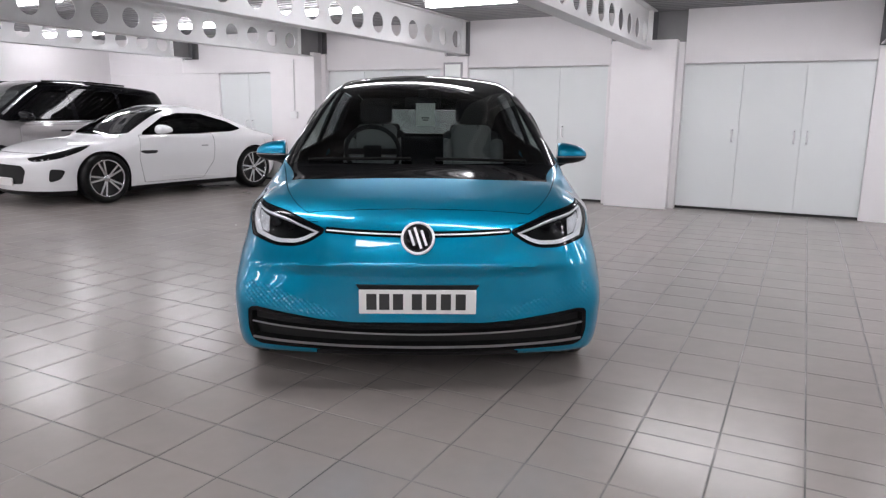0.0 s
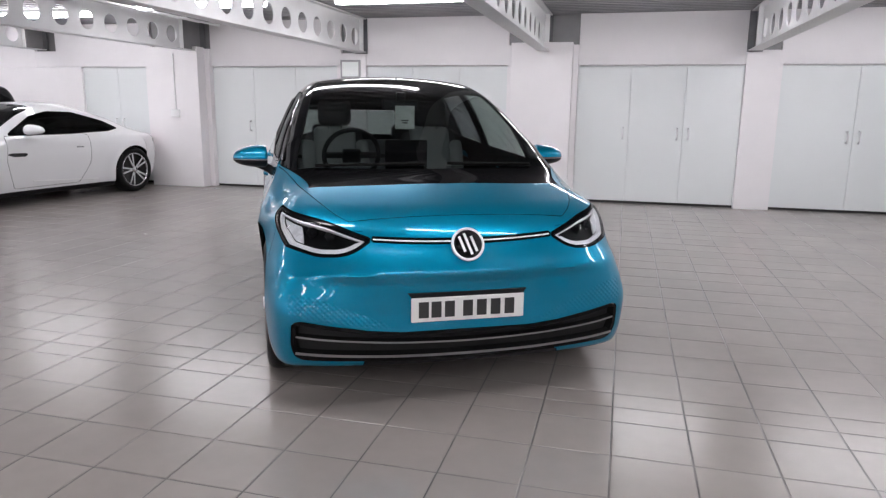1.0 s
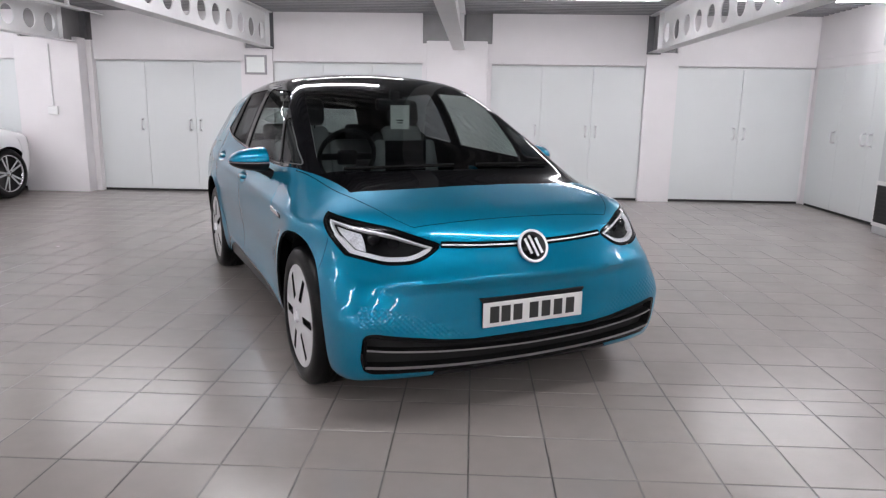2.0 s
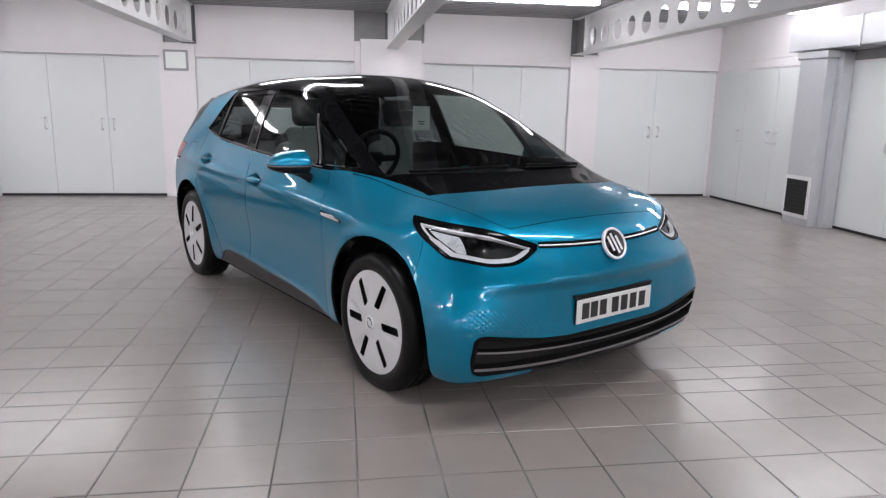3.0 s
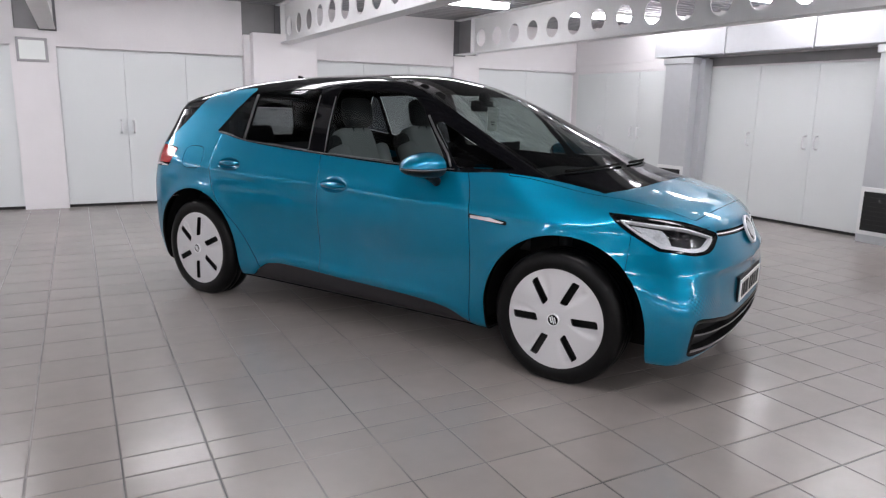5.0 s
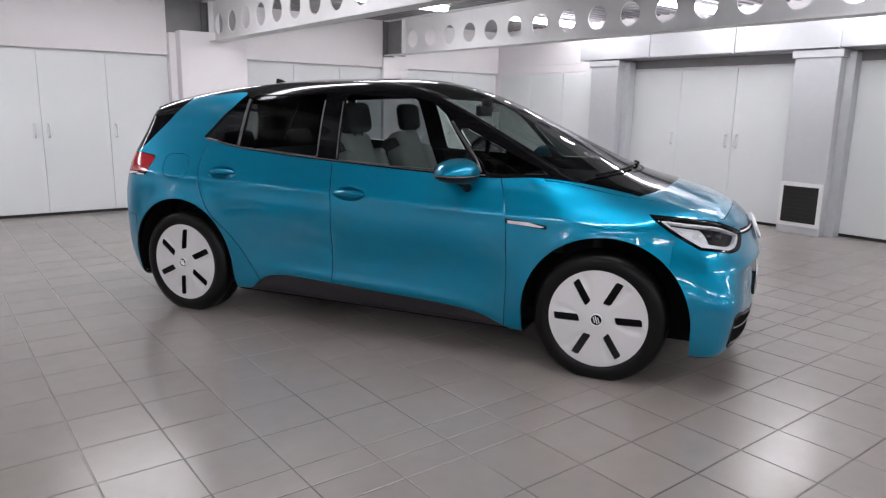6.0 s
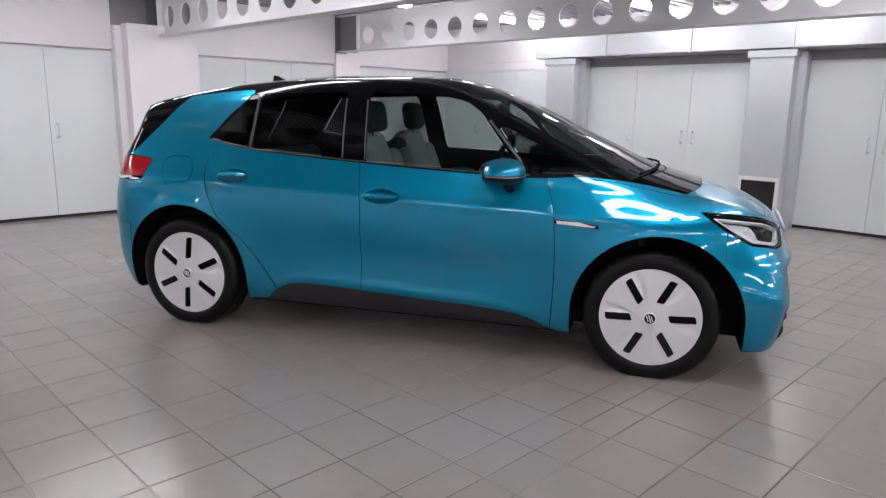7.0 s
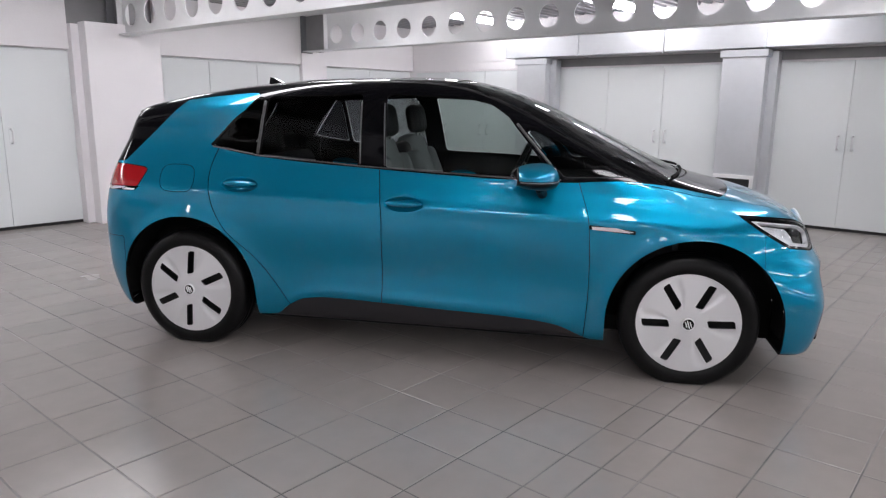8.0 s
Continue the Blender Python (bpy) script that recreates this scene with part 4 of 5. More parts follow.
for x in (AX, -AX):
    for s in (-1, 1):
        covered_wheel(car, x, s, -3 if x > 0 else (-26 if s < 0 else 26))
        lin = lathe([(0.438, -0.13), (0.438, 0.085)] if s > 0 else [(0.438, -0.085), (0.438, 0.13)], 36)
        bmesh.ops.delete(lin, geom=[f for f in lin.faces if f.calc_center_median().z < -0.11 or len(f.verts) > 4], context="FACES")
        o = part("wheel_arch_liner", lin, M["trim_inner"], car, "black wheel arch liner", pose(x + (0.018 if x > 0 else -0.009), s * 0.76, WR - 0.004), True)
        part("inner_panel", box(x - 0.44, x + 0.45, s * 0.60 - 0.01, s * 0.60 + 0.01, 0.19, 0.77), M["trim_inner"], car)

# satin trim round the side windows, and grey lines for pillar reflections
def on_side(x, z, s, out=0.001):
    """The point of the body's side at a length and a height."""
    lo, hi = 0.3, 1.1
    for _ in range(30):
        m = (lo + hi) / 2
        if car_body(np.array([x]), np.array([m]), np.array([z]))[0] < 0:
            lo = m
        else:
            hi = m
    return (x, s * (lo + out), z)


def spaced(points, n=8):
    """Points strewn evenly over each leg of a line."""
    out = [points[0]]
    for a, b in zip(points, points[1:]):
        out += [(a[0] + (b[0] - a[0]) * k / n, a[1] + (b[1] - a[1]) * k / n) for k in range(1, n + 1)]
    return out


for s in (-1, 1):
    # the first two lines put the B-pillar's edge reflections into grey bars
    for r, line in ((0.004, ((-0.362, 1.075), (-0.396, 1.405))), (0.004, ((-0.222, 1.068), (-0.262, 1.40))),
                    (0.009, ((-0.972, 1.115), (-0.980, 1.405))), (0.007, ((0.695, 1.035), (0.66, 1.10), (0.475, 1.30))),
                    (0.004, ((-1.26, 1.150), (-0.95, 1.104), (-0.32, 1.062), (0.46, 1.026), (0.72, 1.022)))):
        part("window_trim", tube([on_side(x, z, s) for x, z in spaced(line)], r, 6), M["seal"], car, "satin grey line for window trim and pillar reflections", smooth=True)

# door handles, wing badges
for bowl, V, T in bowls:
    deep = np.clip(-bowl(*V.T) / 0.04, 0, 1)
    V = V - (0.030 * (1 - (1 - deep) ** 2))[:, None] * normals(car_body, V)
    attach("handle_recess", mesh_of("handle_recess", V, T, [M["blue"]]), car, "turquoise hollow behind the door handle")
for s in (-1, 1):
    for hx, hz in HANDLES:
        g = part("door_handle", lathe([(0.001, 0.020), (0.05, 0.019), (0.085, 0.012), (0.101, -0.004), (0.09, -0.012), (0.001, -0.014)], 32), M["blue"], car, "turquoise door handle", pose(*on_side(hx, hz + 0.004, s, 0.002), 8 * s, 0, 0 if s > 0 else 180), True)
        g.scale = (1.0, 1, 0.19)
    wx, wz = 0.985, 0.79
    yy = float(plan_w(np.array(wx)) * side_w(np.array(wz))) + 0.005
    wb = bmesh.new()
    q = [[wb.verts.new((x, y, z)) for x, z in ((-0.10, 0.013), (0.02, 0.009), (0.105, -0.008), (0.085, -0.013), (-0.095, -0.003))] for y in (-0.004, 0.006)]
    for k in range(5):
        wb.faces.new((q[0][k], q[0][(k + 1) % 5], q[1][(k + 1) % 5], q[1][k]))
    wb.faces.new(q[0])
    wb.faces.new(q[1])
    bd = part("wing_badge", wb, M["handle"], car, "slim bright wing badge", pose(wx, s * yy, wz))
    part("border", box(-0.112, 0.118, -0.005, 0.004, -0.011, 0.011, 0.004, 1), M["black_gloss"], bd, "black border", pose(0, -s * 0.002, -0.001, 0, 5, 0))


# door mirrors
def mirror_shape(s):
    """A mirror head: a flat inner end, tapering outwards to a low rounded tip; s is the side it stands on."""
    def f(x, y, z):
        u = (s * y + 0.085) / 0.192
        h = np.where(z > -0.016, 0.082, 0.052) - 0.08 * np.clip(-x, -0.08, 0.08)
        a = np.abs(u) ** 2.1 + np.abs((z + 0.016) / h) ** 2.3 + np.abs(x / 0.125) ** 2.4
        return smax((a - 1) * 0.05, -0.085 - s * y, 0.02)
    return f


for s in (-1, 1):
    mt = thing("door_mirror", "", "")
    mt.parent = car
    mt.matrix_basis = pose(0.60, s * 0.966, 1.045, 0, 0, s * -8)
    V, T = wrap(mirror_shape(s), (-0.2, -0.2, -0.2), (0.2, 0.2, 0.2), (-0.02, -0.03, -0.02), (0.02, 0.03, 0.01), (26, 30, 24))
    sk = Skin(mirror_shape(s), V, T, mt)
    sk.panel("mirror_cap", lambda x, y, z: np.maximum(-0.014 - z, -0.085 - x), BLUE, "turquoise mirror cap", gap=0.003)
    sk.panel("indicator", lambda x, y, z: np.maximum(-0.023 - z, -0.08 - x), [M["grille_line"], M["trim_inner"]], "pale indicator strip", gap=0.003)
    sk.panel("mirror_housing", lambda x, y, z: -0.092 - x, PLASTIC, "black lower housing", gap=0.003)
    sk.panel("mirror_glass", lambda x, y, z: x - 1, [M["chrome"], M["trim_inner"]], "mirror glass", gap=0.0)
    arm = tube([(0.02, -s * 0.03, -0.045), (0.03, -s * 0.07, -0.062), (0.04, -s * 0.105, -0.082), (0.05, -s * 0.135, -0.108), (0.055, -s * 0.16, -0.125)], 0.026, 14)
    part("arm", arm, M["black_plastic"], mt, "black mirror arm", smooth=True)

# wiper arms at the foot of the screen
for y0, y1 in ((-0.62, -0.05), (0.58, 0.08)):
    pts = []
    for i in range(9):
        t = i / 8
        y = y0 + t * (y1 - y0)
        x = 1.40 - 0.02 * t - 0.30 * y * y
        pts.append((x, y, float(top_z(np.array(x)) - crown(np.array(x)) * y * y) + 0.011))
    part("wiper", tube(pts, 0.008, 8), M["trim_inner"], car, "black wiper")

# cabin
cab = thing("cabin", "", "")
cab.parent = car
part("floor_pan", box(-1.75, 1.15, -0.74, 0.74, 0.22, 0.30), M["trim_inner"], cab)
part("dashboard", box(0.62, 1.34, -0.70, 0.70, 0.60, 0.955, 0.05, 3), M["seat_dark"], cab, "dark dashboard", smooth=True)
part("bulkhead", box(1.15, 1.30, -0.72, 0.72, 0.3, 0.86), M["trim_inner"], cab)
part("screen", box(0.60, 0.62, -0.137, 0.137, 0.95, 1.14, 0.006, 2), M["black_gloss"], cab, "dark centre screen")
part("parcel_shelf", box(-1.75, -1.15, -0.62, 0.62, 0.90, 0.93), M["seat_dark"], cab)
ring = bmesh.new()
for i in range(36):
    for k in range(8):
        a, b = 2 * math.pi * i / 36, 2 * math.pi * k / 8
        r = 0.178 + 0.016 * math.cos(b)
        ring.verts.new((0.016 * math.sin(b), r * math.cos(a), r * math.sin(a)))
ring.verts.ensure_lookup_table()
for i in range(36):
    for k in range(8):
        ring.faces.new([ring.verts[j] for j in (i * 8 + k, ((i + 1) % 36) * 8 + k, ((i + 1) % 36) * 8 + (k + 1) % 8, i * 8 + (k + 1) % 8)])
sw = part("steering_wheel", ring, M["black_plastic"], cab, "black steering wheel", pose(0.46, -0.335, 1.035, 0, 22, 0), True)
part("spokes", add_box(box(-0.012, 0.012, -0.165, 0.165, -0.02, 0.02, 0.006, 1), -0.02, 0.02, -0.06, 0.06, -0.05, 0.04, 0.01, 2), M["black_plastic"], sw)
for y in (-0.37, 0.37):
    st = thing("seat", "", "")
    st.parent = cab
    st.matrix_basis = pose(-0.04, y, 0.0)
    part("cushion", box(-0.25, 0.28, -0.24, 0.24, 0.40, 0.56, 0.06, 3), M["seat"], st, "grey seat cushion", smooth=True)
    part("backrest", box(-0.07, 0.07, -0.16, 0.16, 0.0, 0.74, 0.05, 3), M["seat"], st, "pale grey seat back", pose(-0.10, 0, 0.50, 0, -21, 0), True)
    for sy in (-0.20, 0.20):
        part("bolster", box(-0.06, 0.10, -0.05, 0.05, 0.0, 0.62, 0.045, 3), M["seat"], st, "pale side bolster", pose(-0.10, sy, 0.50, 0, -21, 0), True)
    part("shoulder", box(-0.085, 0.05, -0.22, 0.22, 0.0, 0.70, 0.05, 3), M["seat_dark"], st, "dark seat shell", pose(-0.122, 0, 0.50, 0, -21, 0), True)
    part("headrest", box(-0.05, 0.05, -0.125, 0.125, 0.0, 0.195, 0.048, 4), M["seat_dark"], st, "dark headrest", pose(-0.29, 0, 1.205, 0, -10, 0), True)
    for sy in (-0.05, 0.05):
        part("headrest_post", tube([(-0.30, sy, 1.14), (-0.295, sy, 1.23)], 0.007), M["chrome"], st)
rb = thing("rear_bench", "", "")
rb.parent = cab
part("cushion", box(-1.15, -0.65, -0.62, 0.62, 0.40, 0.56, 0.06, 3), M["seat"], rb, smooth=True)
part("backrest", box(-0.08, 0.08, -0.62, 0.62, 0.0, 0.58, 0.06, 3), M["seat"], rb, "grey rear seat back", pose(-1.12, 0, 0.50, 0, -18, 0), True)
for y in (-0.36, 0.36):
    part("headrest", box(-0.04, 0.04, -0.13, 0.13, 0.0, 0.14, 0.035, 3), M["seat_dark"], rb, "dark headrest", pose(-1.31, y, 1.05, 0, -12, 0), True)
rm = part("rear_view_mirror", box(-0.02, 0.02, -0.12, 0.12, -0.035, 0.035, 0.015, 3), M["black_plastic"], cab, "black rear-view mirror", pose(0.40, 0.0, 1.36), True)
part("mirror_foot", box(0.0, 0.06, -0.03, 0.03, 0.0, 0.06, 0.012, 2), M["black_plastic"], cab, m=pose(0.385, 0, 1.385), smooth=True)
tag = part("price_tag", box(-0.002, 0.002, -0.064, 0.064, -0.085, 0.065, 0.0), M["paper"], cab, "white paper tag hanging from the mirror", pose(0.47, 0.018, 1.29, 0, 0, 0))
for z, w in ((-0.03, 0.05), (-0.045, 0.035)):
    part("print_bar", box(0.002, 0.003, -w / 2, w / 2, z - 0.004, z + 0.004), M["ink"], tag)


# ---- other cars ----
def spoked_wheel(parent, x, y, r, width, s, spokes):
    w = thing("wheel", "", "")
    w.parent = parent
    w.matrix_basis = pose(x, s * y, r, 0, 0, 0 if s > 0 else 180)
    h = width / 2
    part("tyre", lathe([(r * 0.76, -h), (r * 0.93, -h), (r, -h * 0.7), (r, h * 0.7), (r * 0.93, h), (r * 0.78, h), (r * 0.75, h * 0.8)], 48), M["rubber"], w, "black tyre", smooth=True)
    rim = part("rim", lathe([(r * 0.76, h * 0.82), (r * 0.74, h * 0.96), (r * 0.70, h * 0.90), (r * 0.69, -h * 0.6)], 48, False), M["alloy"], w, "alloy rim", smooth=True)
    part("hub", lathe([(0.001, h * 0.85), (r * 0.14, h * 0.82), (r * 0.18, h * 0.6)], 24), M["alloy"], rim, smooth=True)
    part("brake", lathe([(r * 0.69, -h * 0.2), (r * 0.69, h * 0.2), (0.001, h * 0.2)], 32), M["vent"], rim)
    for k in range(spokes):
        for da in (-10, 10):
            sb = bmesh.new()
            a = [sb.verts.new(p) for p in ((r * 0.12, h * 0.55, -0.018), (r * 0.12, h * 0.8, -0.014), (r * 0.12, h * 0.8, 0.014), (r * 0.12, h * 0.55, 0.018))]
            b = [sb.verts.new(p) for p in ((r * 0.72, h * 0.6, -0.017), (r * 0.72, h * 0.9, -0.013), (r * 0.72, h * 0.9, 0.013), (r * 0.72, h * 0.6, 0.017))]
            for i in range(4):
                sb.faces.new((a[i], a[(i + 1) % 4], b[(i + 1) % 4], b[i]))
            sb.faces.new(a)
            sb.faces.new(b)
            part("spoke", sb, M["alloy"], rim, m=pose(0, 0, 0, 0, 360 / spokes * k + da, 0))


def coupe():
    ax, r = 1.311, 0.345
    pw = curve((-2.2, 0.80), (-1.9, 0.90), (-1.3, 0.955), (-0.6, 0.91), (0, 0.895), (0.7, 0.90), (1.3, 0.935), (1.8, 0.88), (2.3, 0.72))
    sw_ = curve((0.1, 0.90), (0.25, 0.965), (0.45, 0.985), (0.65, 1.0), (0.78, 0.985), (0.88, 0.94), (0.93, 0.88), (1.05, 0.80), (1.2, 0.70), (1.38, 0.55))
    tz = curve((-2.3, 0.80), (-2.05, 0.90), (-1.8, 0.955), (-1.5, 1.03), (-1.1, 1.19), (-0.7, 1.31), (-0.35, 1.365), (0.0, 1.355), (0.3, 1.285), (0.65, 1.11), (0.95, 0.94), (1.1, 0.905), (1.5, 0.86), (1.9, 0.77), (2.2, 0.66), (2.4, 0.55))
    cr = curve((-2, 0.10), (-0.5, 0.16), (0.5, 0.18), (1.2, 0.08), (2.3, 0.10))
    nx = curve((0.1, 2.10), (0.2, 2.20), (0.4, 2.24), (0.6, 2.22), (0.75, 2.1), (0.9, 1.8))
    nq = curve((0, 0), (0.3, 0.03), (0.5, 0.10), (0.65, 0.20), (0.78, 0.38), (0.9, 0.8))
    tx = curve((0.1, -1.95), (0.3, -2.12), (0.6, -2.18), (0.8, -2.17), (0.95, -2.1))

    def body(x, y, z):
        a = np.abs(y)
        w = pw(x) * sw_(z)
        for cx in (ax, -ax):
            w = w + 0.02 * np.exp(-((np.hypot(x - cx, z - r) - 0.42) / 0.09) ** 2)
        f = smax(a - w, z - (tz(x) - cr(x) * a * a), 0.14)
        f = smax(f, x - nx(z) + nq(a), 0.12)
        f = smax(f, tx(z) + nq(a) * 0.7 - x, 0.10)
        return smax(f, 0.13 - z, 0.04)

    t = thing("sports_coupe", "white two-door sports coupe with alloy wheels, parked by the cupboards", "car", pose(-9.30, 7.70, 0, 0, 0, -95.8))
    V, T = wrap(body, (-2.5, -1.2, 0.05), (2.5, 1.2, 1.6), (-1.4, -0.3, 0.4), (1.5, 0.3, 0.6), (120, 52, 36))
    sk = Skin(body, V, T, t)
    W = [M["white_paint"], M["trim_inner"]]
    for cx in (ax, -ax):
        sk.take(lambda x, y, z: np.maximum(np.hypot(x - cx, np.maximum(z - r, 0)) - 0.375, 0.5 - np.abs(y)), 0.0)
    sk.panel("windscreen", lambda x, y, z: np.maximum(np.maximum(np.abs(y) - 0.53 - 0.22 * np.clip(x - 0.1, 0, 1), 0.13 - 0.2 * y * y - x), np.maximum(x - 1.02 + 0.45 * y * y, 0.8 - z)), [M["glass_far"], M["glass_in"]], "raked windscreen", depth=0.005)
    for s in (-1, 1):
        sk.panel("side_window", side_poly([(0.66, 0.925), (0.60, 0.97), (0.2, 1.175), (-0.1, 1.235), (-0.5, 1.225), (-0.95, 1.10), (-1.16, 0.985), (-0.95, 0.945), (-0.3, 0.925)], s, 1, 0.2), [M["glass_dark"], M["glass_in"]], "dark side window", depth=0.004)
        sk.panel("wing_vent", side_poly([(0.80, 0.705), (0.47, 0.695), (0.49, 0.655), (0.69, 0.655)], s, 1), [M["vent"], M["vent"]], "black wing vent")
        sk.panel("door", side_poly([(0.72, 0.92), (0.78, 0.6), (0.70, 0.24), (-0.32, 0.24), (-0.52, 0.5), (-0.56, 0.92)], s, 1, 0.3), W, "white door")
        sk.panel("light_guide", lambda x, y, z: np.maximum(np.maximum(region(x, z, [(1.74, 0.685), (1.95, 0.637), (2.09, 0.612), (2.075, 0.600), (1.86, 0.645), (1.70, 0.693)], 0.1), 0.35 - s * y), 1.2 - x), [M["led"], M["trim_inner"]], "pale light guide along the head lamp", gap=0.002)
        sk.panel("head_lamp", lambda x, y, z: np.maximum(np.maximum(region(x, z, [(1.44, 0.805), (1.62, 0.775), (1.95, 0.685), (2.13, 0.632), (2.09, 0.590), (1.85, 0.637), (1.62, 0.712)], 1), 0.35 - s * y), 1.2 - x), [M["lens_dark"], M["trim_inner"]], "dark swept-back head lamp")
        sk.panel("side_intake", lambda x, y, z: np.maximum(region(np.abs(y), z, [(0.715, 0.50), (0.80, 0.48), (0.775, 0.36), (0.70, 0.32)], 1), np.maximum(1.6 - x, -s * y)), [M["vent"], M["vent"]], "black bumper intake")
        sk.panel("tail_lamp", side_poly([(-1.85, 0.80), (-2.3, 0.82), (-2.3, 0.74), (-1.9, 0.74)], s, 1, 0.3), [M["red_lens"], M["trim_inner"]], "slim red tail lamp")
    sk.panel("grille", lambda x, y, z: np.maximum(region(np.abs(y), z, [(-0.1, 0.55), (0.40, 0.54), (0.46, 0.47), (0.40, 0.30), (-0.1, 0.28)], 1), 1.6 - x), [M["vent"], M["vent"]], "black mesh grille", lift=-0.01)
    sk.panel("splitter", lambda x, y, z: np.maximum(z - 0.17, 1.7 - x), PLASTIC, "black front splitter")
    sk.panel("rear_window", lambda x, y, z: np.maximum(np.abs(y) - 0.44, np.maximum(x + 0.85, -1.65 - x) + np.where(z < 0.95, 1.0, 0.0)), [M["glass_dark"], M["glass_in"]], "dark rear window", depth=0.005)
    sk.panel("bonnet", lambda x, y, z: np.maximum(np.maximum(np.abs(y) - 0.66, 0.7 - z), np.maximum(0.9 - x, x - 2.1)), W, "white bonnet")
    sk.panel("sill", lambda x, y, z: z - 0.20, PLASTIC, "black lower sill")
    shell("body", sk.V, sk.T, body, W, t, "white bodywork")
    for x in (ax, -ax):
        for s in (-1, 1):
            spoked_wheel(t, x, 0.83, r, 0.24, s, 5)
    for s in (-1, 1):
        part("arch_liner", box(ax - 0.37, ax + 0.37, s * 0.6 - 0.01, s * 0.6 + 0.01, 0.15, 0.70), M["trim_inner"], t)
        part("arch_liner", box(-ax - 0.37, -ax + 0.37, s * 0.6 - 0.01, s * 0.6 + 0.01, 0.15, 0.70), M["trim_inner"], t)
        Vm, Tm = wrap(mirror_shape(s), (-0.2, -0.2, -0.2), (0.2, 0.2, 0.2), (-0.02, -0.04, -0.01), (0.02, 0.04, 0.01), (16, 18, 14))
        mo = shell("door_mirror", Vm, Tm, mirror_shape(s), W, t, "white door mirror")
        mo.matrix_basis = pose(0.37, s * 0.95, 1.0)
        part("mirror_arm", box(-0.03, 0.03, -0.14, 0.14, -0.03, 0.0, 0.01, 1), M["black_plastic"], mo, m=pose(0, -s * 0.12, -0.045))
        part("sill_strip", box(-0.62, 0.45, -0.006, 0.006, -0.008, 0.008, 0.003, 1), M["white_plastic"], t, m=pose(0, s * 0.915, 0.30, 0, -3, 0))
        part("door_pull", box(-0.06, 0.06, -0.004, 0.004, -0.008, 0.008, 0.003, 1), M["chrome"], t, m=pose(-0.36, s * 0.90, 0.74))
    part("front_plate", box(2.225, 2.245, -0.26, 0.26, 0.27, 0.375, 0.004, 1), M["plate_white"], t, "white front plate")
    part("interior", box(-0.9, 0.85, -0.66, 0.66, 0.3, 0.84, 0.08, 2), M["seat_dark"], t, "dark interior", smooth=True)
    for y in (-0.36, 0.36):
        part("seat_back", box(-0.09, 0.09, -0.2, 0.2, 0, 0.5, 0.07, 3), M["seat_dark"], t, m=pose(-0.35, y, 0.62, 0, -16, 0), smooth=True)


coupe()


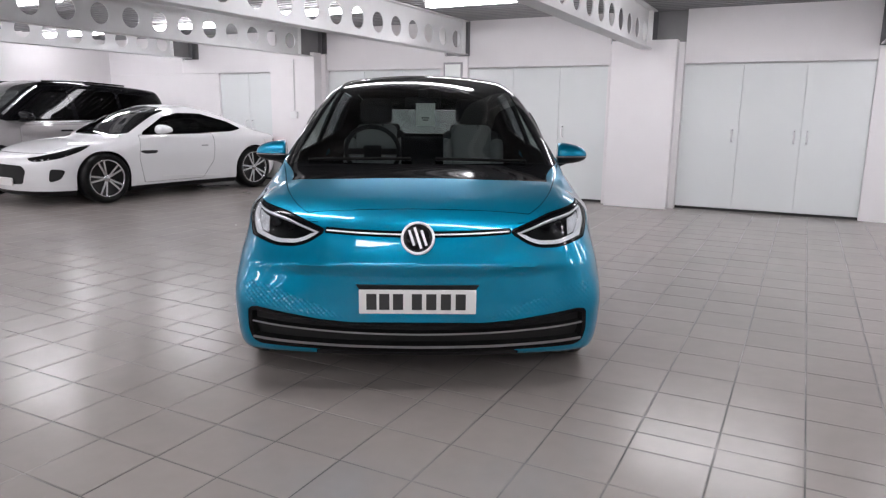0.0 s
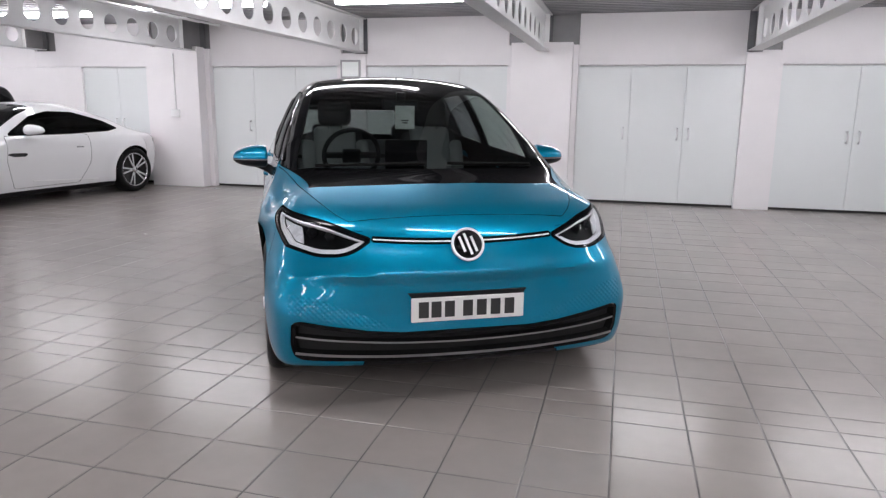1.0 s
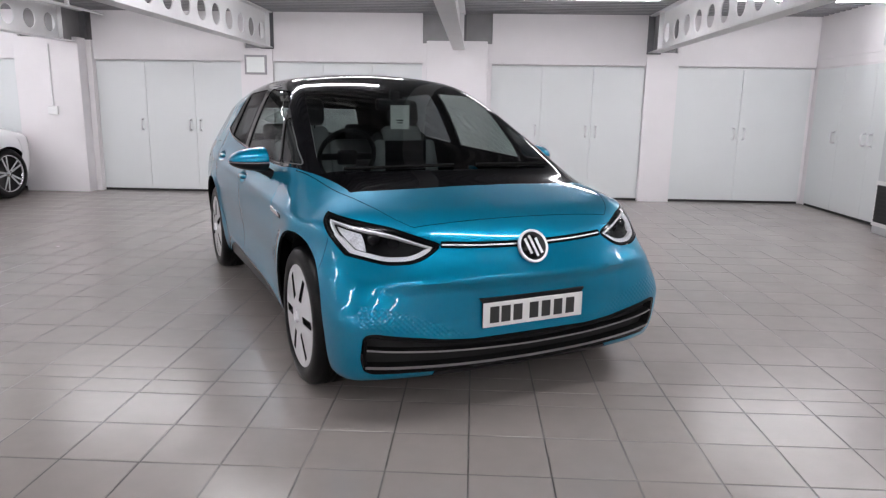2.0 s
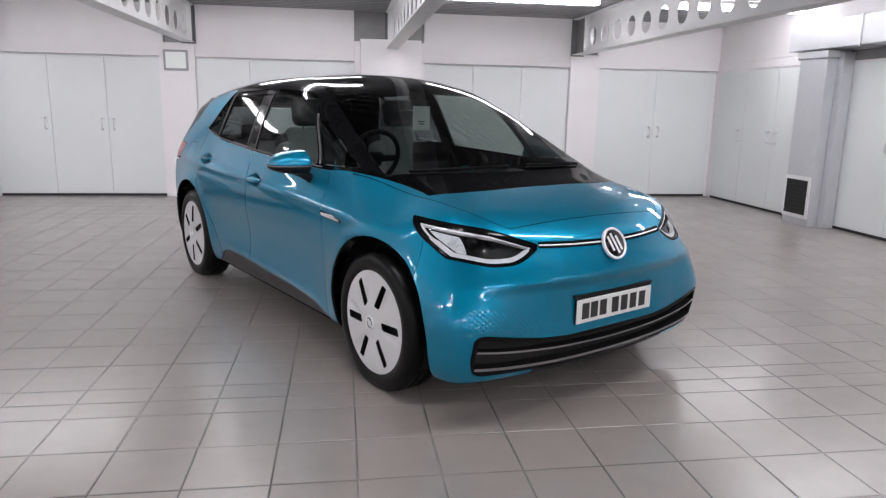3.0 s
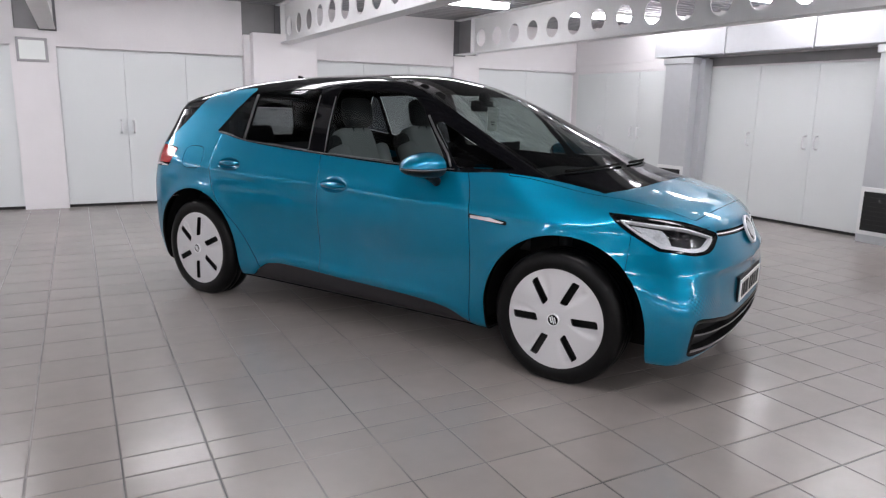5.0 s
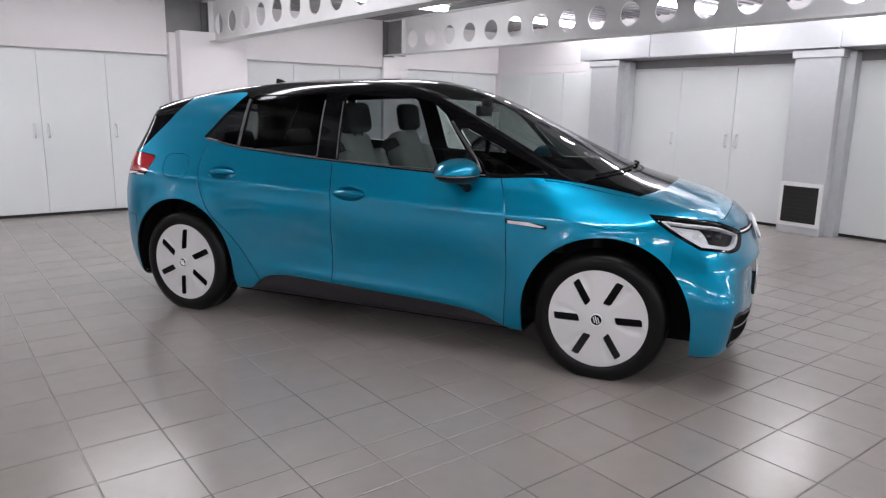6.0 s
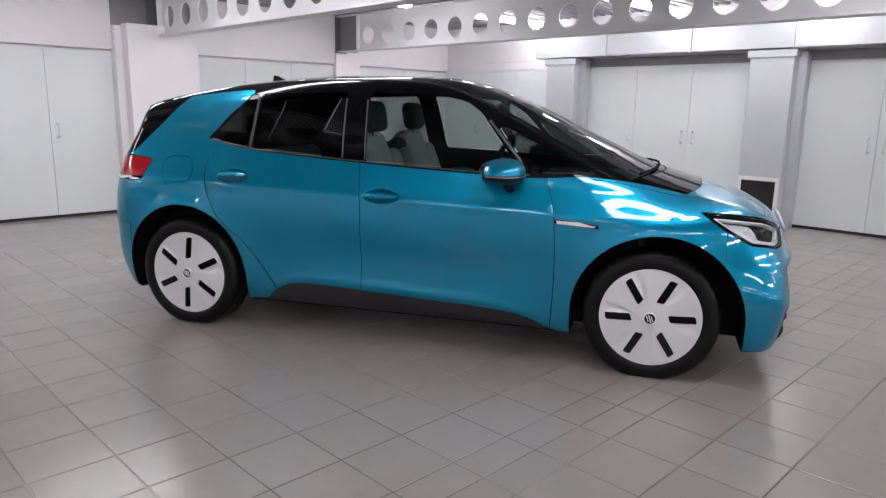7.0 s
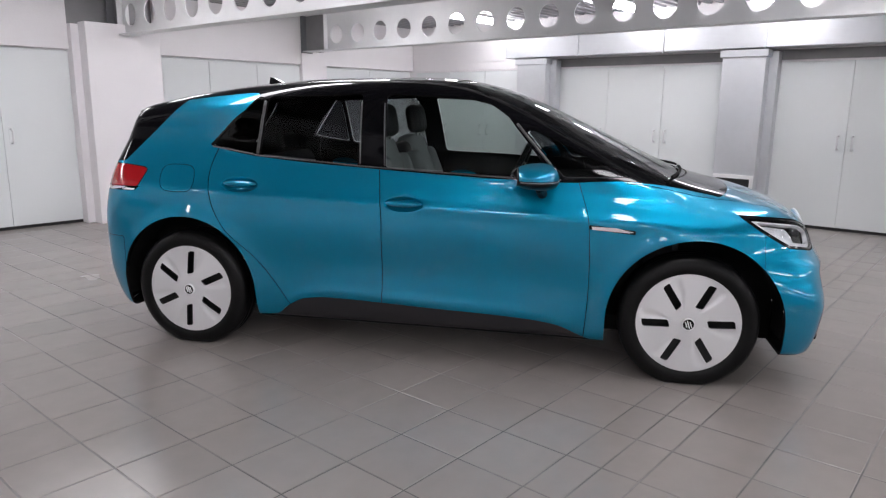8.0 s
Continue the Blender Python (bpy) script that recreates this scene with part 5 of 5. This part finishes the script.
def suv():
    ax, r = 1.46, 0.38
    pw = curve((-2.45, 0.86), (-2.0, 0.95), (0, 0.97), (1.5, 0.97), (2.1, 0.92), (2.5, 0.8))
    sw_ = curve((0.2, 0.93), (0.5, 0.985), (0.8, 1.0), (1.0, 0.985), (1.15, 0.94), (1.4, 0.86), (1.65, 0.76), (1.87, 0.64))
    tz = curve((-2.5, 1.55), (-2.3, 1.68), (-1.9, 1.76), (-1.2, 1.82), (-0.3, 1.86), (0.3, 1.85), (0.55, 1.79), (0.9, 1.58), (1.3, 1.30), (1.45, 1.20), (1.6, 1.16), (2.1, 1.09), (2.4, 0.98), (2.6, 0.8))
    nq = curve((0, 0), (0.4, 0.04), (0.7, 0.14), (0.85, 0.3), (1.0, 0.7))

    def body(x, y, z):
        a = np.abs(y)
        f = smax(a - pw(x) * sw_(z), z - (tz(x) - 0.09 * a * a), 0.10)
        f = smax(f, x - 2.42 + nq(a), 0.12)
        f = smax(f, -2.38 + 0.42 * np.clip(z - 1.1, 0, 1) + nq(a) * 0.8 - x, 0.10)
        return smax(f, 0.28 - z, 0.05)

    t = thing("suv_car", "dark grey sport utility car with black roof behind the coupe", "car", pose(-11.52, 7.40, 0, 0, 0, -92))
    V, T = wrap(body, (-2.7, -1.2, 0.1), (2.7, 1.2, 2.0), (-1.6, -0.3, 0.6), (1.7, 0.3, 0.85), (100, 44, 36))
    t.scale = (0.90, 0.95, 0.935)
    sk = Skin(body, V, T, t)
    G = [M["suv_paint"], M["trim_inner"]]
    for cx in (ax, -ax):
        sk.take(lambda x, y, z: np.maximum(np.hypot(x - cx, np.maximum(z - r, 0)) - 0.43, 0.5 - np.abs(y)), 0.0)
    sk.panel("windscreen", lambda x, y, z: np.maximum(np.maximum(np.abs(y) - 0.62 - 0.12 * np.clip(x - 0.4, 0, 1), 0.42 - 0.1 * y * y - x), np.maximum(x - 1.45 + 0.3 * y * y, 1.0 - z)), [M["glass_far"], M["glass_in"]], "windscreen", depth=0.005)
    for s in (-1, 1):
        for nm, poly in (("front_window", [(1.06, 1.19), (0.98, 1.24), (0.42, 1.66), (0.1, 1.70), (-0.02, 1.70), (-0.02, 1.17)]), ("rear_window", [(-0.10, 1.17), (-0.10, 1.70), (-0.98, 1.67), (-0.98, 1.19)]), ("quarter_window", [(-1.05, 1.19), (-1.05, 1.665), (-1.75, 1.60), (-1.95, 1.50), (-1.75, 1.24)])):
            sk.panel(nm, side_poly(poly, s, 1, 0.4), [M["glass_quarter" if nm == "front_window" else "glass_dark"], M["glass_in"]], "dark tinted side window", depth=0.004)
        sk.panel("head_lamp", lambda x, y, z: np.maximum(region(x, z, [(1.98, 1.02), (2.6, 0.98), (2.6, 0.86), (2.1, 0.92)], 1), 0.45 - s * y), [M["led"], M["trim_inner"]], "slim head lamp")
        sk.panel("door_panel", side_poly([(1.0, 1.10), (1.02, 0.42), (-0.95, 0.42), (-1.1, 0.8), (-1.08, 1.10)], s, 1, 0.4), G, "grey doors")
    sk.panel("roof", lambda x, y, z: np.maximum(1.17 + np.clip(x - 1.2, 0, 1) * 0.3 - z, x - 1.48), GLOSS, "black roof and pillars")
    sk.panel("lower_trim", lambda x, y, z: z - 0.40, PLASTIC, "black lower trim")
    shell("body", sk.V, sk.T, body, G, t, "dark grey bodywork")
    for x in (ax, -ax):
        for s in (-1, 1):
            spoked_wheel(t, x, 0.83, r, 0.25, s, 9)
    for s in (-1, 1):
        Vm, Tm = wrap(mirror_shape(s), (-0.2, -0.2, -0.2), (0.2, 0.2, 0.2), (-0.02, -0.04, -0.01), (0.02, 0.04, 0.01), (16, 18, 14))
        mo = shell("door_mirror", Vm * np.array([1, 1.1, 1.4]), Tm, mirror_shape(s), GLOSS, t, "black door mirror")
        mo.matrix_basis = pose(0.92, s * 1.06, 1.24)
        part("mirror_arm", box(-0.03, 0.03, -0.14, 0.14, -0.03, 0.02, 0.01, 1), M["black_plastic"], mo, m=pose(0, -s * 0.10, -0.06))
    for s in (-1, 1):
        line = []
        for x, z in ((0.50, 1.74), (0.75, 1.60), (1.0, 1.43), (1.22, 1.27)):
            line.append((x, s * (float(pw(np.array(x)) * sw_(np.array(z))) - 0.012), z))
        part("pillar_trim", tube(line, 0.022), M["alloy"], t, "bright windscreen pillar")
        belt = [(x, s * (float(pw(np.array(x)) * sw_(np.array(1.15))) + 0.002), 1.15) for x in (1.2, 0.6, 0.0, -0.6, -1.2, -1.8)]
        part("belt_trim", tube(belt, 0.009), M["alloy"], t, "bright belt line")
    for s in (-1, 1):
        for hx in (0.18, -0.86):
            yy = float(pw(np.array(hx)) * sw_(np.array(1.0))) + 0.006
            part("door_handle", box(hx - 0.11, hx + 0.11, s * yy - 0.012, s * yy + 0.012, 0.985, 1.015, 0.008, 2), M["black_gloss"], t, "slim black door handle")
    part("interior", box(-1.8, 1.2, -0.75, 0.75, 0.4, 1.12, 0.08, 2), M["seat_dark"], t, "dark interior", smooth=True)
    for s in (-1, 1):
        part("roof_rail", tube([(0.35, s * 0.62, 1.83), (-0.4, s * 0.63, 1.845), (-1.3, s * 0.62, 1.80)], 0.014), M["black_gloss"], t)


suv()


# ---- floor tiles ----
TILE, GX, GY = 0.3145, -4.908, 2.5885
SPLIT = 0  # one row of tiles is laid as two cut halves
floor_ob = bpy.data.objects["floor"]
ix0, ix1 = math.floor((X0 - GX) / TILE) + 1, math.floor((3.1 - GX) / TILE)
iy0, iy1 = math.floor((Y0 - GY) / TILE) + 1, math.floor((10.05 - GY) / TILE)


def tile_verts(cx, cy, dz, hy=TILE / 2):
    hx, hy, b = TILE / 2 - 0.0028, hy - 0.0028, 0.0025
    corners = ((-1, -1), (1, -1), (1, 1), (-1, 1))
    low = [(cx + sx * hx, cy + sy * hy, -0.008) for sx, sy in corners]
    mid = [(cx + sx * hx, cy + sy * hy, dz - 0.0015) for sx, sy in corners]
    top = [(cx + sx * (hx - b), cy + sy * (hy - b), dz) for sx, sy in corners]
    return low + mid + top


TILE_FACES = [(8, 9, 10, 11)] + [(4 + k, 4 + (k + 1) % 4, 8 + (k + 1) % 4, 8 + k) for k in range(4)] + [(k, (k + 1) % 4, 4 + (k + 1) % 4, 4 + k) for k in range(4)]
whole_tile = mesh_of("tile", tile_verts(0, 0, 0), TILE_FACES, [M["tile"]], smooth=False)
half_tile = mesh_of("half_tile", tile_verts(0, 0, 0, TILE / 4), TILE_FACES, [M["tile"]], smooth=False)
rng = random.Random(7)
cells = []
for i in range(ix0, ix1 + 1):
    for j in range(iy0, iy1 + 1):
        x, y = GX + (i + 0.5) * TILE, GY + (j + 0.5) * TILE
        cells += [(x, y - TILE / 4, True), (x, y + TILE / 4, True)] if j == SPLIT else [(x, y, False)]
cells.sort(key=lambda c: math.hypot(c[0] + 3.6, c[1] - 2.6))
for x, y, half in cells[:300]:
    o = new("tile", half_tile if half else whole_tile)
    o.parent = floor_ob
    o.matrix_basis = pose(x, y, rng.uniform(-0.0005, 0.0005), rng.gauss(0, 0.03), rng.gauss(0, 0.03), 0)
tv, tf = [], []
for x, y, half in cells[300:]:
    n = len(tv)
    tv += tile_verts(x, y, rng.uniform(-0.0005, 0.0005), TILE / 4 if half else TILE / 2)
    tf += [tuple(n + k for k in f) for f in TILE_FACES]
rest = attach("tile_field", mesh_of("tile_field", tv, tf, [M["tile"]], smooth=False), floor_ob, "grey glazed floor tiles with dark joints")
tagged(rest, kind="stuff")
